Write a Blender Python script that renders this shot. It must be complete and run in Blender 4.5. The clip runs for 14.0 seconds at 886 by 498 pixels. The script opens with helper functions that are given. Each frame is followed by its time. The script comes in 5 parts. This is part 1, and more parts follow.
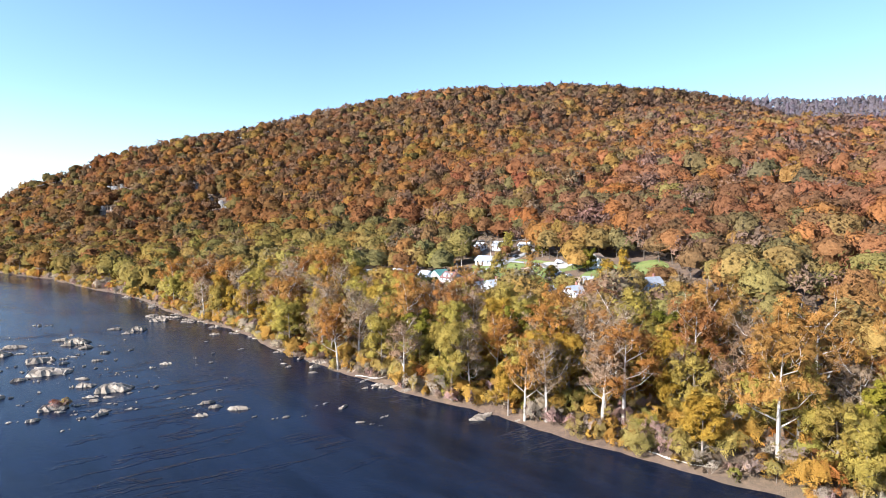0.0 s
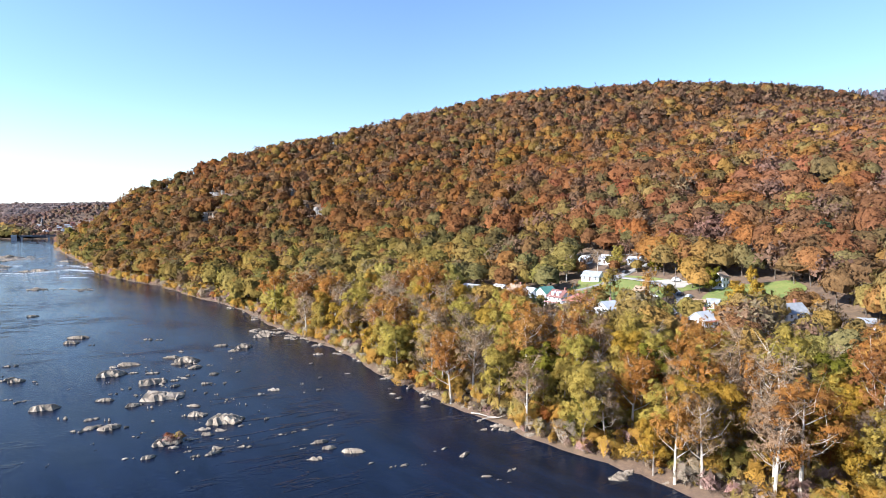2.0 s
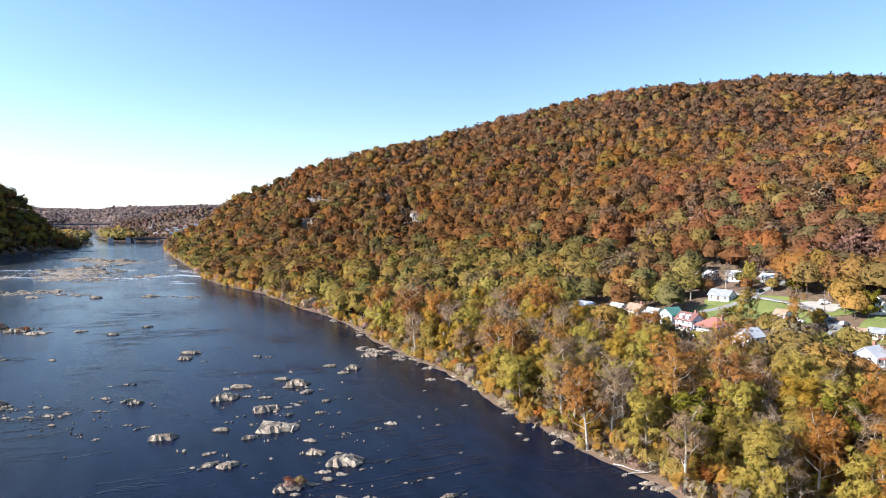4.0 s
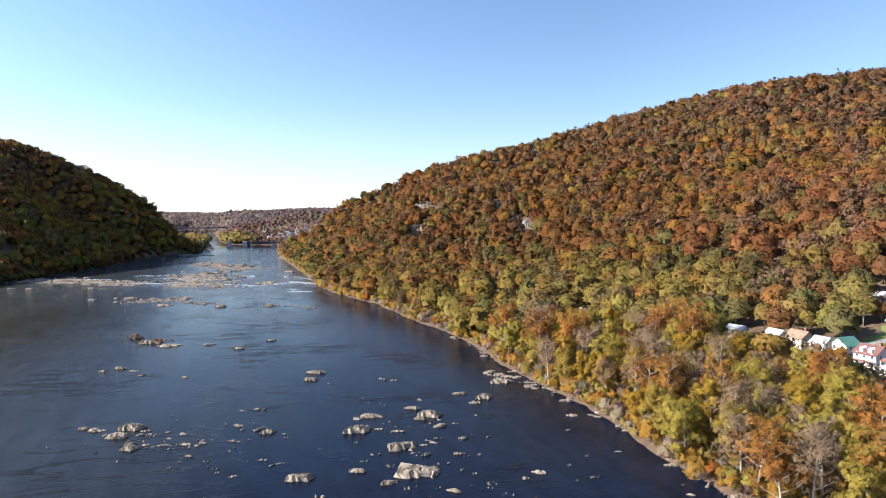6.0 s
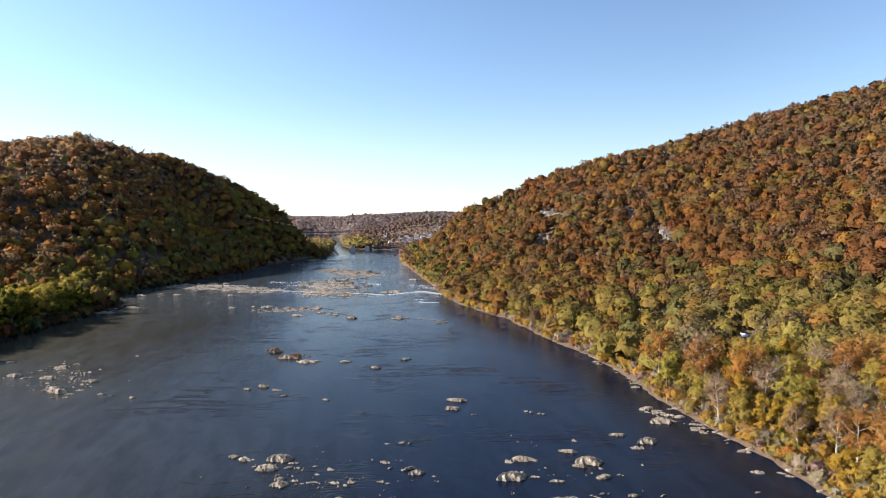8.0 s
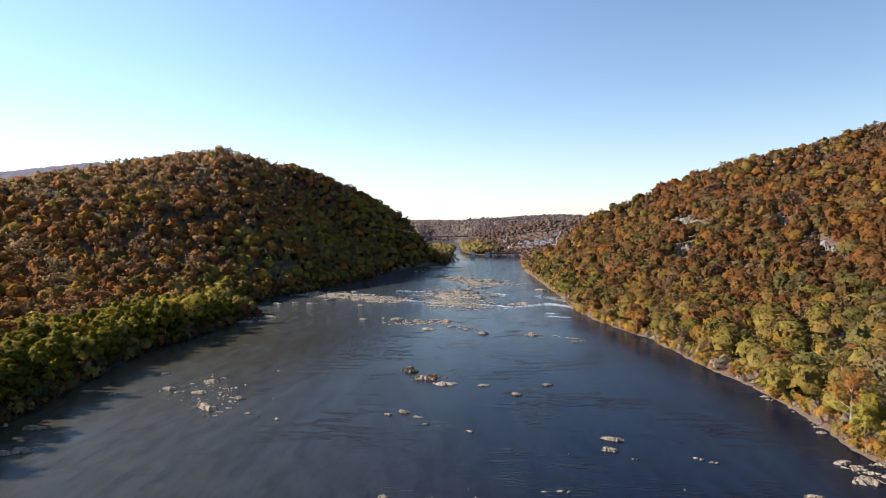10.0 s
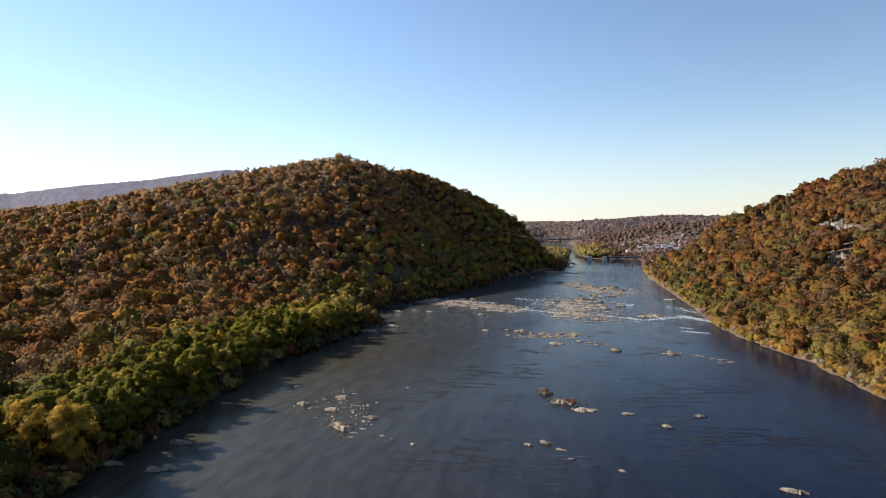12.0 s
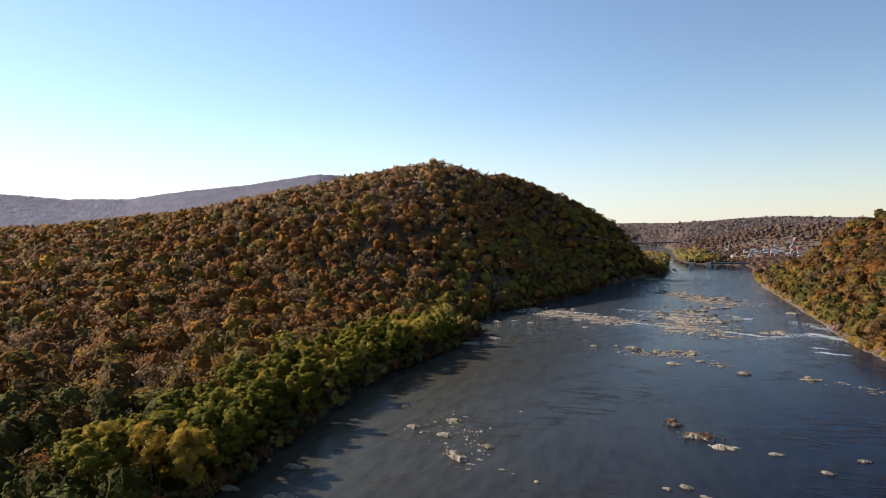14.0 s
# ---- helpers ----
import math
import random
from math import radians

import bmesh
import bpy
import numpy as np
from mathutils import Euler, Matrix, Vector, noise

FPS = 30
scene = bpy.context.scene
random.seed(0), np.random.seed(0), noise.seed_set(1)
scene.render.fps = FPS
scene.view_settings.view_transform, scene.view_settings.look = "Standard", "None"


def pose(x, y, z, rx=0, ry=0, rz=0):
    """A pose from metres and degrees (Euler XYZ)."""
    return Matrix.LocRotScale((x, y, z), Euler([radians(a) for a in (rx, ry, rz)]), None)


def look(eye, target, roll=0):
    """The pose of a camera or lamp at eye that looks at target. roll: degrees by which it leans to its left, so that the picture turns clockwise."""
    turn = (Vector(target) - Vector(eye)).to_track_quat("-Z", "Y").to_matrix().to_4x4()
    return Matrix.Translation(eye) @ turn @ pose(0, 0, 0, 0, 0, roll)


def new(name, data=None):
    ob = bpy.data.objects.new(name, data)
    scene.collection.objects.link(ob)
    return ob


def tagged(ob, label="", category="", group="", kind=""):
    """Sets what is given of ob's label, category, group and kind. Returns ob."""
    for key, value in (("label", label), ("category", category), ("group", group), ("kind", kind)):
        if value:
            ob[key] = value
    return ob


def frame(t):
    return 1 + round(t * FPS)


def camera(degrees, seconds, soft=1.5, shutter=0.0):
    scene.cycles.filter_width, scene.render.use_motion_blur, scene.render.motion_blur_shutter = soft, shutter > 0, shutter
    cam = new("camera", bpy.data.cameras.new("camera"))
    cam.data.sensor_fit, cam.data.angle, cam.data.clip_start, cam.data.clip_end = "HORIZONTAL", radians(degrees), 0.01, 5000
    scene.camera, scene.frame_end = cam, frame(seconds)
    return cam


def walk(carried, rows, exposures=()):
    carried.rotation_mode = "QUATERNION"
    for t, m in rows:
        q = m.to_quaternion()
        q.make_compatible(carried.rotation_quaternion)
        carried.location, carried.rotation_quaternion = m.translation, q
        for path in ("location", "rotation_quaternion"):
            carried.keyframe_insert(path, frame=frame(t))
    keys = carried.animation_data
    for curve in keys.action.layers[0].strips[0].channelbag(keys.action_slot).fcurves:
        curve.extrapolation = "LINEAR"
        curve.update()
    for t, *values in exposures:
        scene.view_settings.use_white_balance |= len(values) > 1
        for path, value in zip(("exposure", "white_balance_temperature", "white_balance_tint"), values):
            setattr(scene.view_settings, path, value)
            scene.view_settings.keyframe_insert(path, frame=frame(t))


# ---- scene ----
cam = camera(68.2, 14.0, soft=0.9)
PATH = [
    (0, (0.028, 0.0, 44.885), (-0.04, 1.997, 44.782), -0.0),
    (0.5, (-2.385, 3.419, 46.443), (-2.514, 5.411, 46.34), -0.1),
    (1, (-5.035, 6.725, 48.017), (-5.226, 8.714, 47.914), -0.0),
    (1.5, (-7.895, 10.002, 49.623), (-8.149, 11.983, 49.52), -0.0),
    (2, (-10.884, 13.32, 51.253), (-11.204, 15.293, 51.15), -0.0),
    (2.5, (-14.14, 16.632, 52.829), (-14.525, 18.592, 52.726), -0.1),
    (3, (-17.568, 19.977, 54.308), (-18.019, 21.923, 54.205), -0.1),
    (5.5, (-38.279, 35.577, 62.066), (-39.055, 37.418, 61.966), -0.4),
    (6, (-42.897, 38.27, 63.739), (-43.753, 40.075, 63.64), -0.5),
    (6.5, (-47.649, 40.808, 65.424), (-48.583, 42.574, 65.327), -0.6),
    (7, (-52.273, 43.082, 67.129), (-53.283, 44.806, 67.035), -0.7),
    (7.5, (-57.129, 45.093, 68.897), (-58.213, 46.771, 68.806), -0.7),
    (8, (-61.946, 46.863, 70.743), (-63.101, 48.494, 70.654), -0.7),
    (10.5, (-86.811, 52.327, 79.948), (-88.291, 53.669, 79.874), -1.2),
    (11, (-91.866, 52.738, 81.621), (-93.402, 54.018, 81.549), -1.3),
    (11.5, (-97.108, 52.986, 83.206), (-98.696, 54.2, 83.137), -1.3),
    (12, (-102.414, 52.923, 84.9), (-104.047, 54.075, 84.833), -1.4),
    (12.5, (-107.841, 52.709, 86.61), (-109.513, 53.806, 86.545), -1.4),
    (13, (-113.39, 52.24, 88.276), (-115.096, 53.283, 88.215), -1.4),
    (13.5, (-119.099, 51.625, 90.051), (-120.838, 52.609, 89.993), -1.4),
    (14, (-124.756, 50.831, 91.862), (-126.527, 51.761, 91.806), -1.5),
]
walk(cam, [(t, look(eye, target, roll)) for t, eye, target, roll in PATH],
     [(0, 1.42, 5800, 13), (3, 1.26, 5900, 13), (6.5, 1.10, 6300, 13), (11, 0.84, 6600, 13), (14, 0.60, 6750, 13)])

# ---- sky and sun ----
SUN_AZ, SUN_EL = 127.0, 31.0   # degrees to the left of +y, and above the horizon
sun_way = Vector((-math.sin(radians(SUN_AZ)) * math.cos(radians(SUN_EL)), math.cos(radians(SUN_AZ)) * math.cos(radians(SUN_EL)), math.sin(radians(SUN_EL))))
world = bpy.data.worlds.new("world")
scene.world = world
world.use_nodes = True
wn = world.node_tree.nodes
sky = wn.new("ShaderNodeTexSky")
sky.sky_type, sky.sun_disc = "NISHITA", False
sky.sun_elevation, sky.sun_rotation = radians(SUN_EL), radians(-SUN_AZ)
sky.air_density, sky.dust_density, sky.ozone_density = 1.0, 0.1, 3.0
wn["Background"].inputs["Strength"].default_value = 0.086
# pale haze low over the horizon, all round
coord = wn.new("ShaderNodeTexCoord")
axes = wn.new("ShaderNodeSeparateXYZ")
world.node_tree.links.new(coord.outputs["Generated"], axes.inputs[0])
haze = wn.new("ShaderNodeMapRange")
haze.interpolation_type = "SMOOTHERSTEP"
for slot, value in (("From Min", 0.20), ("From Max", -0.02), ("To Min", 0.0), ("To Max", 0.52)):
    haze.inputs[slot].default_value = value
world.node_tree.links.new(axes.outputs["Z"], haze.inputs["Value"])
veil = wn.new("ShaderNodeMix")
veil.data_type = "RGBA"
veil.inputs[7].default_value = (4.2, 4.8, 5.5, 1)
# thicker towards the sun
toward = wn.new("ShaderNodeVectorMath")
toward.operation = "DOT_PRODUCT"
toward.inputs[1].default_value = (-math.sin(radians(SUN_AZ)), math.cos(radians(SUN_AZ)), 0)
world.node_tree.links.new(coord.outputs["Generated"], toward.inputs[0])
thick = wn.new("ShaderNodeMapRange")
for slot, value in (("From Min", -0.2), ("From Max", 0.8), ("To Min", 0.62), ("To Max", 1.3)):
    thick.inputs[slot].default_value = value
world.node_tree.links.new(toward.outputs["Value"], thick.inputs["Value"])
both = wn.new("ShaderNodeMath")
both.operation = "MULTIPLY"
world.node_tree.links.new(haze.outputs[0], both.inputs[0])
world.node_tree.links.new(thick.outputs[0], both.inputs[1])
world.node_tree.links.new(both.outputs[0], veil.inputs[0])
# the air glows towards the sun
glow = wn.new("ShaderNodeMapRange")
for slot, value in (("From Min", -0.4), ("From Max", 0.5), ("To Min", 1.0), ("To Max", 1.42)):
    glow.inputs[slot].default_value = value
world.node_tree.links.new(toward.outputs["Value"], glow.inputs["Value"])
bright = wn.new("ShaderNodeVectorMath")
bright.operation = "SCALE"
world.node_tree.links.new(veil.outputs[2], bright.inputs[0])
world.node_tree.links.new(glow.outputs[0], bright.inputs["Scale"])
world.node_tree.links.new(sky.outputs[0], veil.inputs[6])
world.node_tree.links.new(bright.outputs[0], wn["Background"].inputs["Color"])
lamp = bpy.data.lights.new("sun", "SUN")
lamp.energy, lamp.angle, lamp.color = 5.0, radians(0.5), (1.0, 0.93, 0.82)
sun = new("sun", lamp)
sun.matrix_world = look(sun_way * 500, (0, 0, 0))


# ---- materials ----
def material(name):
    m = bpy.data.materials.new(name)
    m.use_nodes = True
    t = m.node_tree
    return m, t, t.nodes["Principled BSDF"]


def add(t, kind, **values):
    n = t.nodes.new("ShaderNode" + kind)
    for key, value in values.items():
        n.inputs[key].default_value = value
    return n


def ramp(t, source, stops):
    r = t.nodes.new("ShaderNodeValToRGB")
    e = r.color_ramp.elements
    while len(e) < len(stops):
        e.new(0.5)
    for k, (p, c) in zip(e, stops):
        k.position, k.color = p, (*c, 1)
    t.links.new(source, r.inputs[0])
    return r.outputs[0]


def noise_out(t, scale, detail=4.0, rough=0.55, stretch=None, turn=0.0):
    g = t.nodes.new("ShaderNodeNewGeometry")
    n = add(t, "TexNoise", Scale=scale, Detail=detail, Roughness=rough)
    if stretch:
        mp = add(t, "Mapping", Scale=tuple(1 / k for k in stretch), Rotation=(0, 0, -turn))
        mp.vector_type = "TEXTURE"
        t.links.new(g.outputs["Position"], mp.inputs[0])
        t.links.new(mp.outputs[0], n.inputs["Vector"])
    else:
        t.links.new(g.outputs["Position"], n.inputs["Vector"])
    return n.outputs["Fac"]


def bump(t, p, height, strength, distance):
    b = add(t, "Bump", Strength=strength, Distance=distance)
    t.links.new(height, b.inputs["Height"])
    t.links.new(b.outputs[0], p.inputs["Normal"])


def mix(t, a, b, fac, mode="MIX"):
    m = t.nodes.new("ShaderNodeMix")
    m.data_type, m.blend_type = "RGBA", mode
    for value, slot in ((fac, 0), (a, 6), (b, 7)):
        if hasattr(value, "is_linked"):
            t.links.new(value, m.inputs[slot])
        else:
            m.inputs[slot].default_value = value if slot == 0 else (*value, 1)
    return m.outputs[2]


def leafy(name, colour=None, stops=None, through_light=0.1, grain=2.0, gaps=0.46):
    """Leaves: a colour from the mesh or from a row of stops by the object's chance; light passes through."""
    m, t, p = material(name)
    g = t.nodes.new("ShaderNodeNewGeometry")
    if stops:
        stops = [(at, tuple(0.96 * v for v in c)) for at, c in stops]
        o = t.nodes.new("ShaderNodeObjectInfo")
        base = ramp(t, o.outputs["Random"], stops)
    else:
        a = t.nodes.new("ShaderNodeAttribute")
        a.attribute_name = "tint"
        base = a.outputs["Color"]
    leaf = ramp(t, g.outputs["Random Per Island"], [(0.0, (0.90, 0.89, 0.88)), (0.5, (1, 1, 1)), (1.0, (1.10, 1.08, 1.04))])
    col = mix(t, base, leaf, 1.0, "MULTIPLY")
    col = mix(t, col, ramp(t, noise_out(t, grain * 1.3, 2.0), [(0.3, (0.72, 0.70, 0.68)), (0.7, (1.2, 1.18, 1.12))]), 1.0, "MULTIPLY")
    t.links.new(col, p.inputs["Base Color"])
    p.inputs["Roughness"].default_value = 0.75
    p.inputs["Specular IOR Level"].default_value = 0.04
    tr = t.nodes.new("ShaderNodeBsdfTranslucent")
    t.links.new(col, tr.inputs["Color"])
    # a clump's leaves lean all ways, so it shades as the round crown does
    lean = t.nodes.new("ShaderNodeAttribute")
    lean.attribute_name = "bend"
    turned = t.nodes.new("ShaderNodeVectorTransform")
    turned.vector_type, turned.convert_from, turned.convert_to = "NORMAL", "OBJECT", "WORLD"
    t.links.new(lean.outputs["Vector"], turned.inputs[0])
    t.links.new(turned.outputs[0], p.inputs["Normal"])
    ms = t.nodes.new("ShaderNodeMixShader")
    ms.inputs[0].default_value = through_light
    t.links.new(p.outputs[0], ms.inputs[1])
    t.links.new(tr.outputs[0], ms.inputs[2])
    # gaps between the single leaves of a clump
    gap = t.nodes.new("ShaderNodeMath")
    gap.operation = "GREATER_THAN"
    t.links.new(noise_out(t, grain, 2.0, 0.6), gap.inputs[0])
    gap.inputs[1].default_value = gaps
    clear = t.nodes.new("ShaderNodeBsdfTransparent")
    both = t.nodes.new("ShaderNodeMixShader")
    t.links.new(gap.outputs[0], both.inputs[0])
    t.links.new(clear.outputs[0], both.inputs[1])
    t.links.new(ms.outputs[0], both.inputs[2])
    t.links.new(both.outputs[0], t.nodes["Material Output"].inputs["Surface"])
    return m


def canopy(name, lump=0.55, relief=1.0):
    """The closed leaf mass within a crown: lumps of foliage a metre or two across, in the crown's own colour."""
    m, t, p = material(name)
    a = t.nodes.new("ShaderNodeAttribute")
    a.attribute_name = "tint"
    col = mix(t, a.outputs["Color"], ramp(t, noise_out(t, lump * 2.2, 5, 0.7), [(0.3, (0.66, 0.64, 0.62)), (0.7, (1.25, 1.22, 1.15))]), 1.0, "MULTIPLY")
    t.links.new(col, p.inputs["Base Color"])
    p.inputs["Roughness"].default_value = 0.85
    p.inputs["Specular IOR Level"].default_value = 0.04
    lean = t.nodes.new("ShaderNodeAttribute")
    lean.attribute_name = "bend"
    b = add(t, "Bump", Strength=relief, Distance=1.0)
    t.links.new(noise_out(t, lump, 6, 0.65), b.inputs["Height"])
    t.links.new(lean.outputs["Vector"], b.inputs["Normal"])
    t.links.new(b.outputs[0], p.inputs["Normal"])
    return m


def rough_paint(name, c1, c2, scale, rough=0.8, relief=0.0, distance=0.1, c3=None):
    m, t, p = material(name)
    n = noise_out(t, scale)
    stops = [(0.35, c1), (0.65, c2)]
    col = ramp(t, n, stops)
    if c3:
        col = mix(t, col, c3, ramp(t, noise_out(t, scale * 7, 6), [(0.5, (0, 0, 0)), (0.68, (1, 1, 1))]))
    t.links.new(col, p.inputs["Base Color"])
    p.inputs["Roughness"].default_value = rough
    if relief:
        bump(t, p, noise_out(t, scale * 6, 6), relief, distance)
    return m


def add_range(t, source, low, high):
    r = add(t, "MapRange", **{"From Min": float(low), "From Max": float(high)})
    t.links.new(source, r.inputs["Value"])
    return r.outputs[0]


def ground_material():
    m, t, p = material("forest floor of leaf litter and soil")
    col = ramp(t, noise_out(t, 0.03, 6), [(0.3, (0.085, 0.055, 0.036)), (0.5, (0.125, 0.08, 0.05)), (0.7, (0.11, 0.08, 0.045))])
    col = mix(t, col, (0.20, 0.13, 0.075), ramp(t, noise_out(t, 0.4, 8, 0.7), [(0.45, (0, 0, 0)), (0.7, (1, 1, 1))]))
    # shade under the far bank's trees, painted black into the low ground
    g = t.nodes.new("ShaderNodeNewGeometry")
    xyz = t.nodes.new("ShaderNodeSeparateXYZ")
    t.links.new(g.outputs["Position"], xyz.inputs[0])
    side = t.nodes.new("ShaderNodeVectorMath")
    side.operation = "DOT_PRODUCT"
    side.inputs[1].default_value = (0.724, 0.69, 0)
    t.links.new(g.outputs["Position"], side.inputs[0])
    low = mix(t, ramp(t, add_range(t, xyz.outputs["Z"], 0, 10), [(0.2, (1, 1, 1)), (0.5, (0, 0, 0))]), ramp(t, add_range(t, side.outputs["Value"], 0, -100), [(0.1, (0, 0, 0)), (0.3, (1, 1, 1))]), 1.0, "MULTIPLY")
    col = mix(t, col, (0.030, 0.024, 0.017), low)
    t.links.new(col, p.inputs["Base Color"])
    p.inputs["Roughness"].default_value = 0.95
    bump(t, p, noise_out(t, 0.7, 8, 0.7), 0.7, 0.6)
    return m


def water_material():
    m, t, p = material("dark river water")
    col = ramp(t, noise_out(t, 0.012, 5), [(0.35, (0.005, 0.009, 0.023)), (0.65, (0.009, 0.012, 0.020))])
    # the bed is silty and shallow along the hill's side
    g = t.nodes.new("ShaderNodeNewGeometry")
    dot = t.nodes.new("ShaderNodeVectorMath")
    dot.operation = "DOT_PRODUCT"
    dot.inputs[1].default_value = (0.724, 0.69, 0)
    t.links.new(g.outputs["Position"], dot.inputs[0])
    far = add(t, "MapRange", **{"From Min": 0.0, "From Max": -235.0})
    t.links.new(dot.outputs["Value"], far.inputs["Value"])
    col = mix(t, col, (0.062, 0.056, 0.036), far.outputs[0])
    run = t.nodes.new("ShaderNodeVectorMath")
    run.operation = "DOT_PRODUCT"
    run.inputs[1].default_value = (-0.69, 0.724, 0)
    t.links.new(g.outputs["Position"], run.inputs[0])
    # broken, aerated water in the rapids, with its sky reflection painted in blue
    rapid = ramp(t, add_range(t, run.outputs["Value"], 0, 2000), [(0.0, (0, 0, 0)), (0.27, (0.04, 0.04, 0.04)), (0.36, (1, 1, 1)), (0.62, (1, 1, 1)), (0.72, (0.15, 0.15, 0.15))])
    churn = mix(t, rapid, ramp(t, noise_out(t, 0.16, 8, 0.75), [(0.46, (0, 0, 0)), (0.64, (1, 1, 1))]), 1.0, "MULTIPLY")
    col = mix(t, col, (0.065, 0.10, 0.14), churn)
    dark = ramp(t, noise_out(t, 0.10, 6, 0.65, (0.5, 1.8, 1), -math.atan2(0.724, -0.69)), [(0.35, (0.65, 0.65, 0.65)), (0.6, (1.1, 1.1, 1.1))])
    col = mix(t, col, dark, 1.0, "MULTIPLY")
    t.links.new(col, p.inputs["Base Color"])
    p.inputs["IOR"].default_value = 1.33
    p.inputs["Specular IOR Level"].default_value = 0.08
    flow = math.atan2(0.724, -0.69)
    calm = ramp(t, noise_out(t, 0.05, 6, 0.65, (0.5, 1.6, 1), -flow), [(0.4, (0.02, 0.02, 0.02)), (0.66, (0.16, 0.16, 0.16))])
    t.links.new(calm, p.inputs["Roughness"])
    a = noise_out(t, 0.9, 7, 0.68, (0.75, 1.15, 1), -flow)
    b = noise_out(t, 0.12, 3, 0.6, (0.4, 1.5, 1), -flow)
    mm = t.nodes.new("ShaderNodeMath")
    mm.operation = "MULTIPLY_ADD"
    mm.inputs[1].default_value = 1.3
    t.links.new(b, mm.inputs[0])
    t.links.new(a, mm.inputs[2])
    # riffles come in long patches
    patch = ramp(t, noise_out(t, 0.016, 4, 0.6, (0.35, 1.8, 1), -flow), [(0.44, (0.8, 0.8, 0.8)), (0.64, (1.6, 1.6, 1.6))])
    rip = t.nodes.new("ShaderNodeMath")
    rip.operation = "MULTIPLY"
    t.links.new(mm.outputs[0], rip.inputs[0])
    t.links.new(patch, rip.inputs[1])
    surge = noise_out(t, 0.16, 5, 0.7)
    wild = t.nodes.new("ShaderNodeMath")
    wild.operation = "MULTIPLY"
    t.links.new(surge, wild.inputs[0])
    t.links.new(rapid, wild.inputs[1])
    total = t.nodes.new("ShaderNodeMath")
    total.operation = "MULTIPLY_ADD"
    total.inputs[1].default_value = 6.5
    t.links.new(wild.outputs[0], total.inputs[0])
    t.links.new(rip.outputs[0], total.inputs[2])
    # lines of ripples over sunken ledges
    line = ramp(t, noise_out(t, 0.055, 5, 0.6, (0.5, 1.8, 1), -radians(38)), [(0.455, (0, 0, 0)), (0.49, (1, 1, 1)), (0.50, (1, 1, 1)), (0.525, (0, 0, 0))])
    line = mix(t, line, ramp(t, noise_out(t, 0.022, 3, 0.6), [(0.5, (0, 0, 0)), (0.6, (1, 1, 1))]), 1.0, "MULTIPLY")
    ledge = t.nodes.new("ShaderNodeMath")
    ledge.operation = "MULTIPLY_ADD"
    ledge.inputs[1].default_value = 1.3
    t.links.new(line, ledge.inputs[0])
    t.links.new(total.outputs[0], ledge.inputs[2])
    bump(t, p, ledge.outputs[0], 0.25, 0.35)
    return m


M_GROUND = ground_material()
M_WATER = water_material()
M_LEAF = leafy("autumn leaves", grain=2.6, gaps=0.41, through_light=0.30)
M_OAK = leafy("brown oak leaves", grain=3.2, gaps=0.42, through_light=0.22)
M_MASS = canopy("leaf mass of autumn crowns")
M_FINE = leafy("fine brush leaves and grass", grain=5.0, gaps=0.5, through_light=0.2)
M_HAZE = leafy("leaves of distant woods", grain=0.35, gaps=0.32, through_light=0.45)
M_BARK = rough_paint("grey brown bark", (0.16, 0.125, 0.095), (0.27, 0.225, 0.18), 0.8, 0.9, 0.5, 0.05)
M_PALE = rough_paint("pale sycamore bark", (0.27, 0.235, 0.185), (0.52, 0.47, 0.40), 0.5, 0.85, 0.3, 0.05)

# ---- the lie of the land ----
# s runs up the river, d across it to the wooded mountain's side
RIVER_S = [-900, 39, 108, 150, 208, 250, 290, 330, 370, 400, 434, 487, 520, 590, 645, 700, 775, 900, 1050, 1226, 1381, 1547, 1720]
RIGHT_D = [130, 108, 104, 102, 104, 108, 106, 108, 110, 109, 104, 101, 100, 84, 77, 75, 78, 78, 78, 80, 93, 112, 112]
LEFT_S = [-900, 0, 301, 373, 486, 600, 666, 720, 801, 900, 1025, 1171, 1379, 1540, 1720]
LEFT_D = [-190, -200, -206, -214, -227, -215, -208, -245, -231, -195, -158, -141, -57, -56, -50]
MOUNTAIN = [(-760, 862, 2), (-700, 888, 22), (-682, 893, 27), (-669, 898, 38), (-655, 903, 54), (-640, 907, 68), (-600, 920, 86), (-480, 956, 131), (-350, 995, 156), (-200, 1040, 196), (-60, 1082, 229), (175, 1152, 247), (390, 1217, 241), (600, 1280, 212), (1000, 1400, 165), (1700, 1600, 120)]
RAVINE = [(-1040, 622, 16), (-986, 640, 40), (-940, 668, 36), (-890, 692, 6)]
HILL = [(-990, 905, 20), (-985, 846, 77), (-985, 745, 120), (-1040, 650, 174), (-1089, 544, 188), (-1176, 450, 170), (-1300, 340, 131), (-1512, 120, 99), (-1770, -140, 90), (-2100, -500, 85)]
TOWN_HILL = [(-1420, 1690, 28), (-1340, 1650, 64), (-1240, 1630, 76), (-1150, 1680, 78), (-900, 1820, 80), (-600, 1950, 84)]
BACK_RIDGE = [(480, 1900, 300), (600, 1830, 338), (712, 1762, 348), (892, 1678, 326), (1007, 1611, 324), (1300, 1450, 322), (2000, 1100, 320)]
FAR_LEFT = [(-110 - 3800 * math.sin(radians(a)), 54 + 3800 * math.cos(radians(a)), 80 + 3800 * math.tan(radians(e))) for a, e in ((106, 3.9), (100, 3.6), (96.5, 3.6), (92, 3.2), (88, 3.2), (84, 3.8), (79, 4.3), (73, 5.2), (66, 4.6), (58, 2.5))]


def along(x, y):
    return -0.69 * x + 0.724 * y


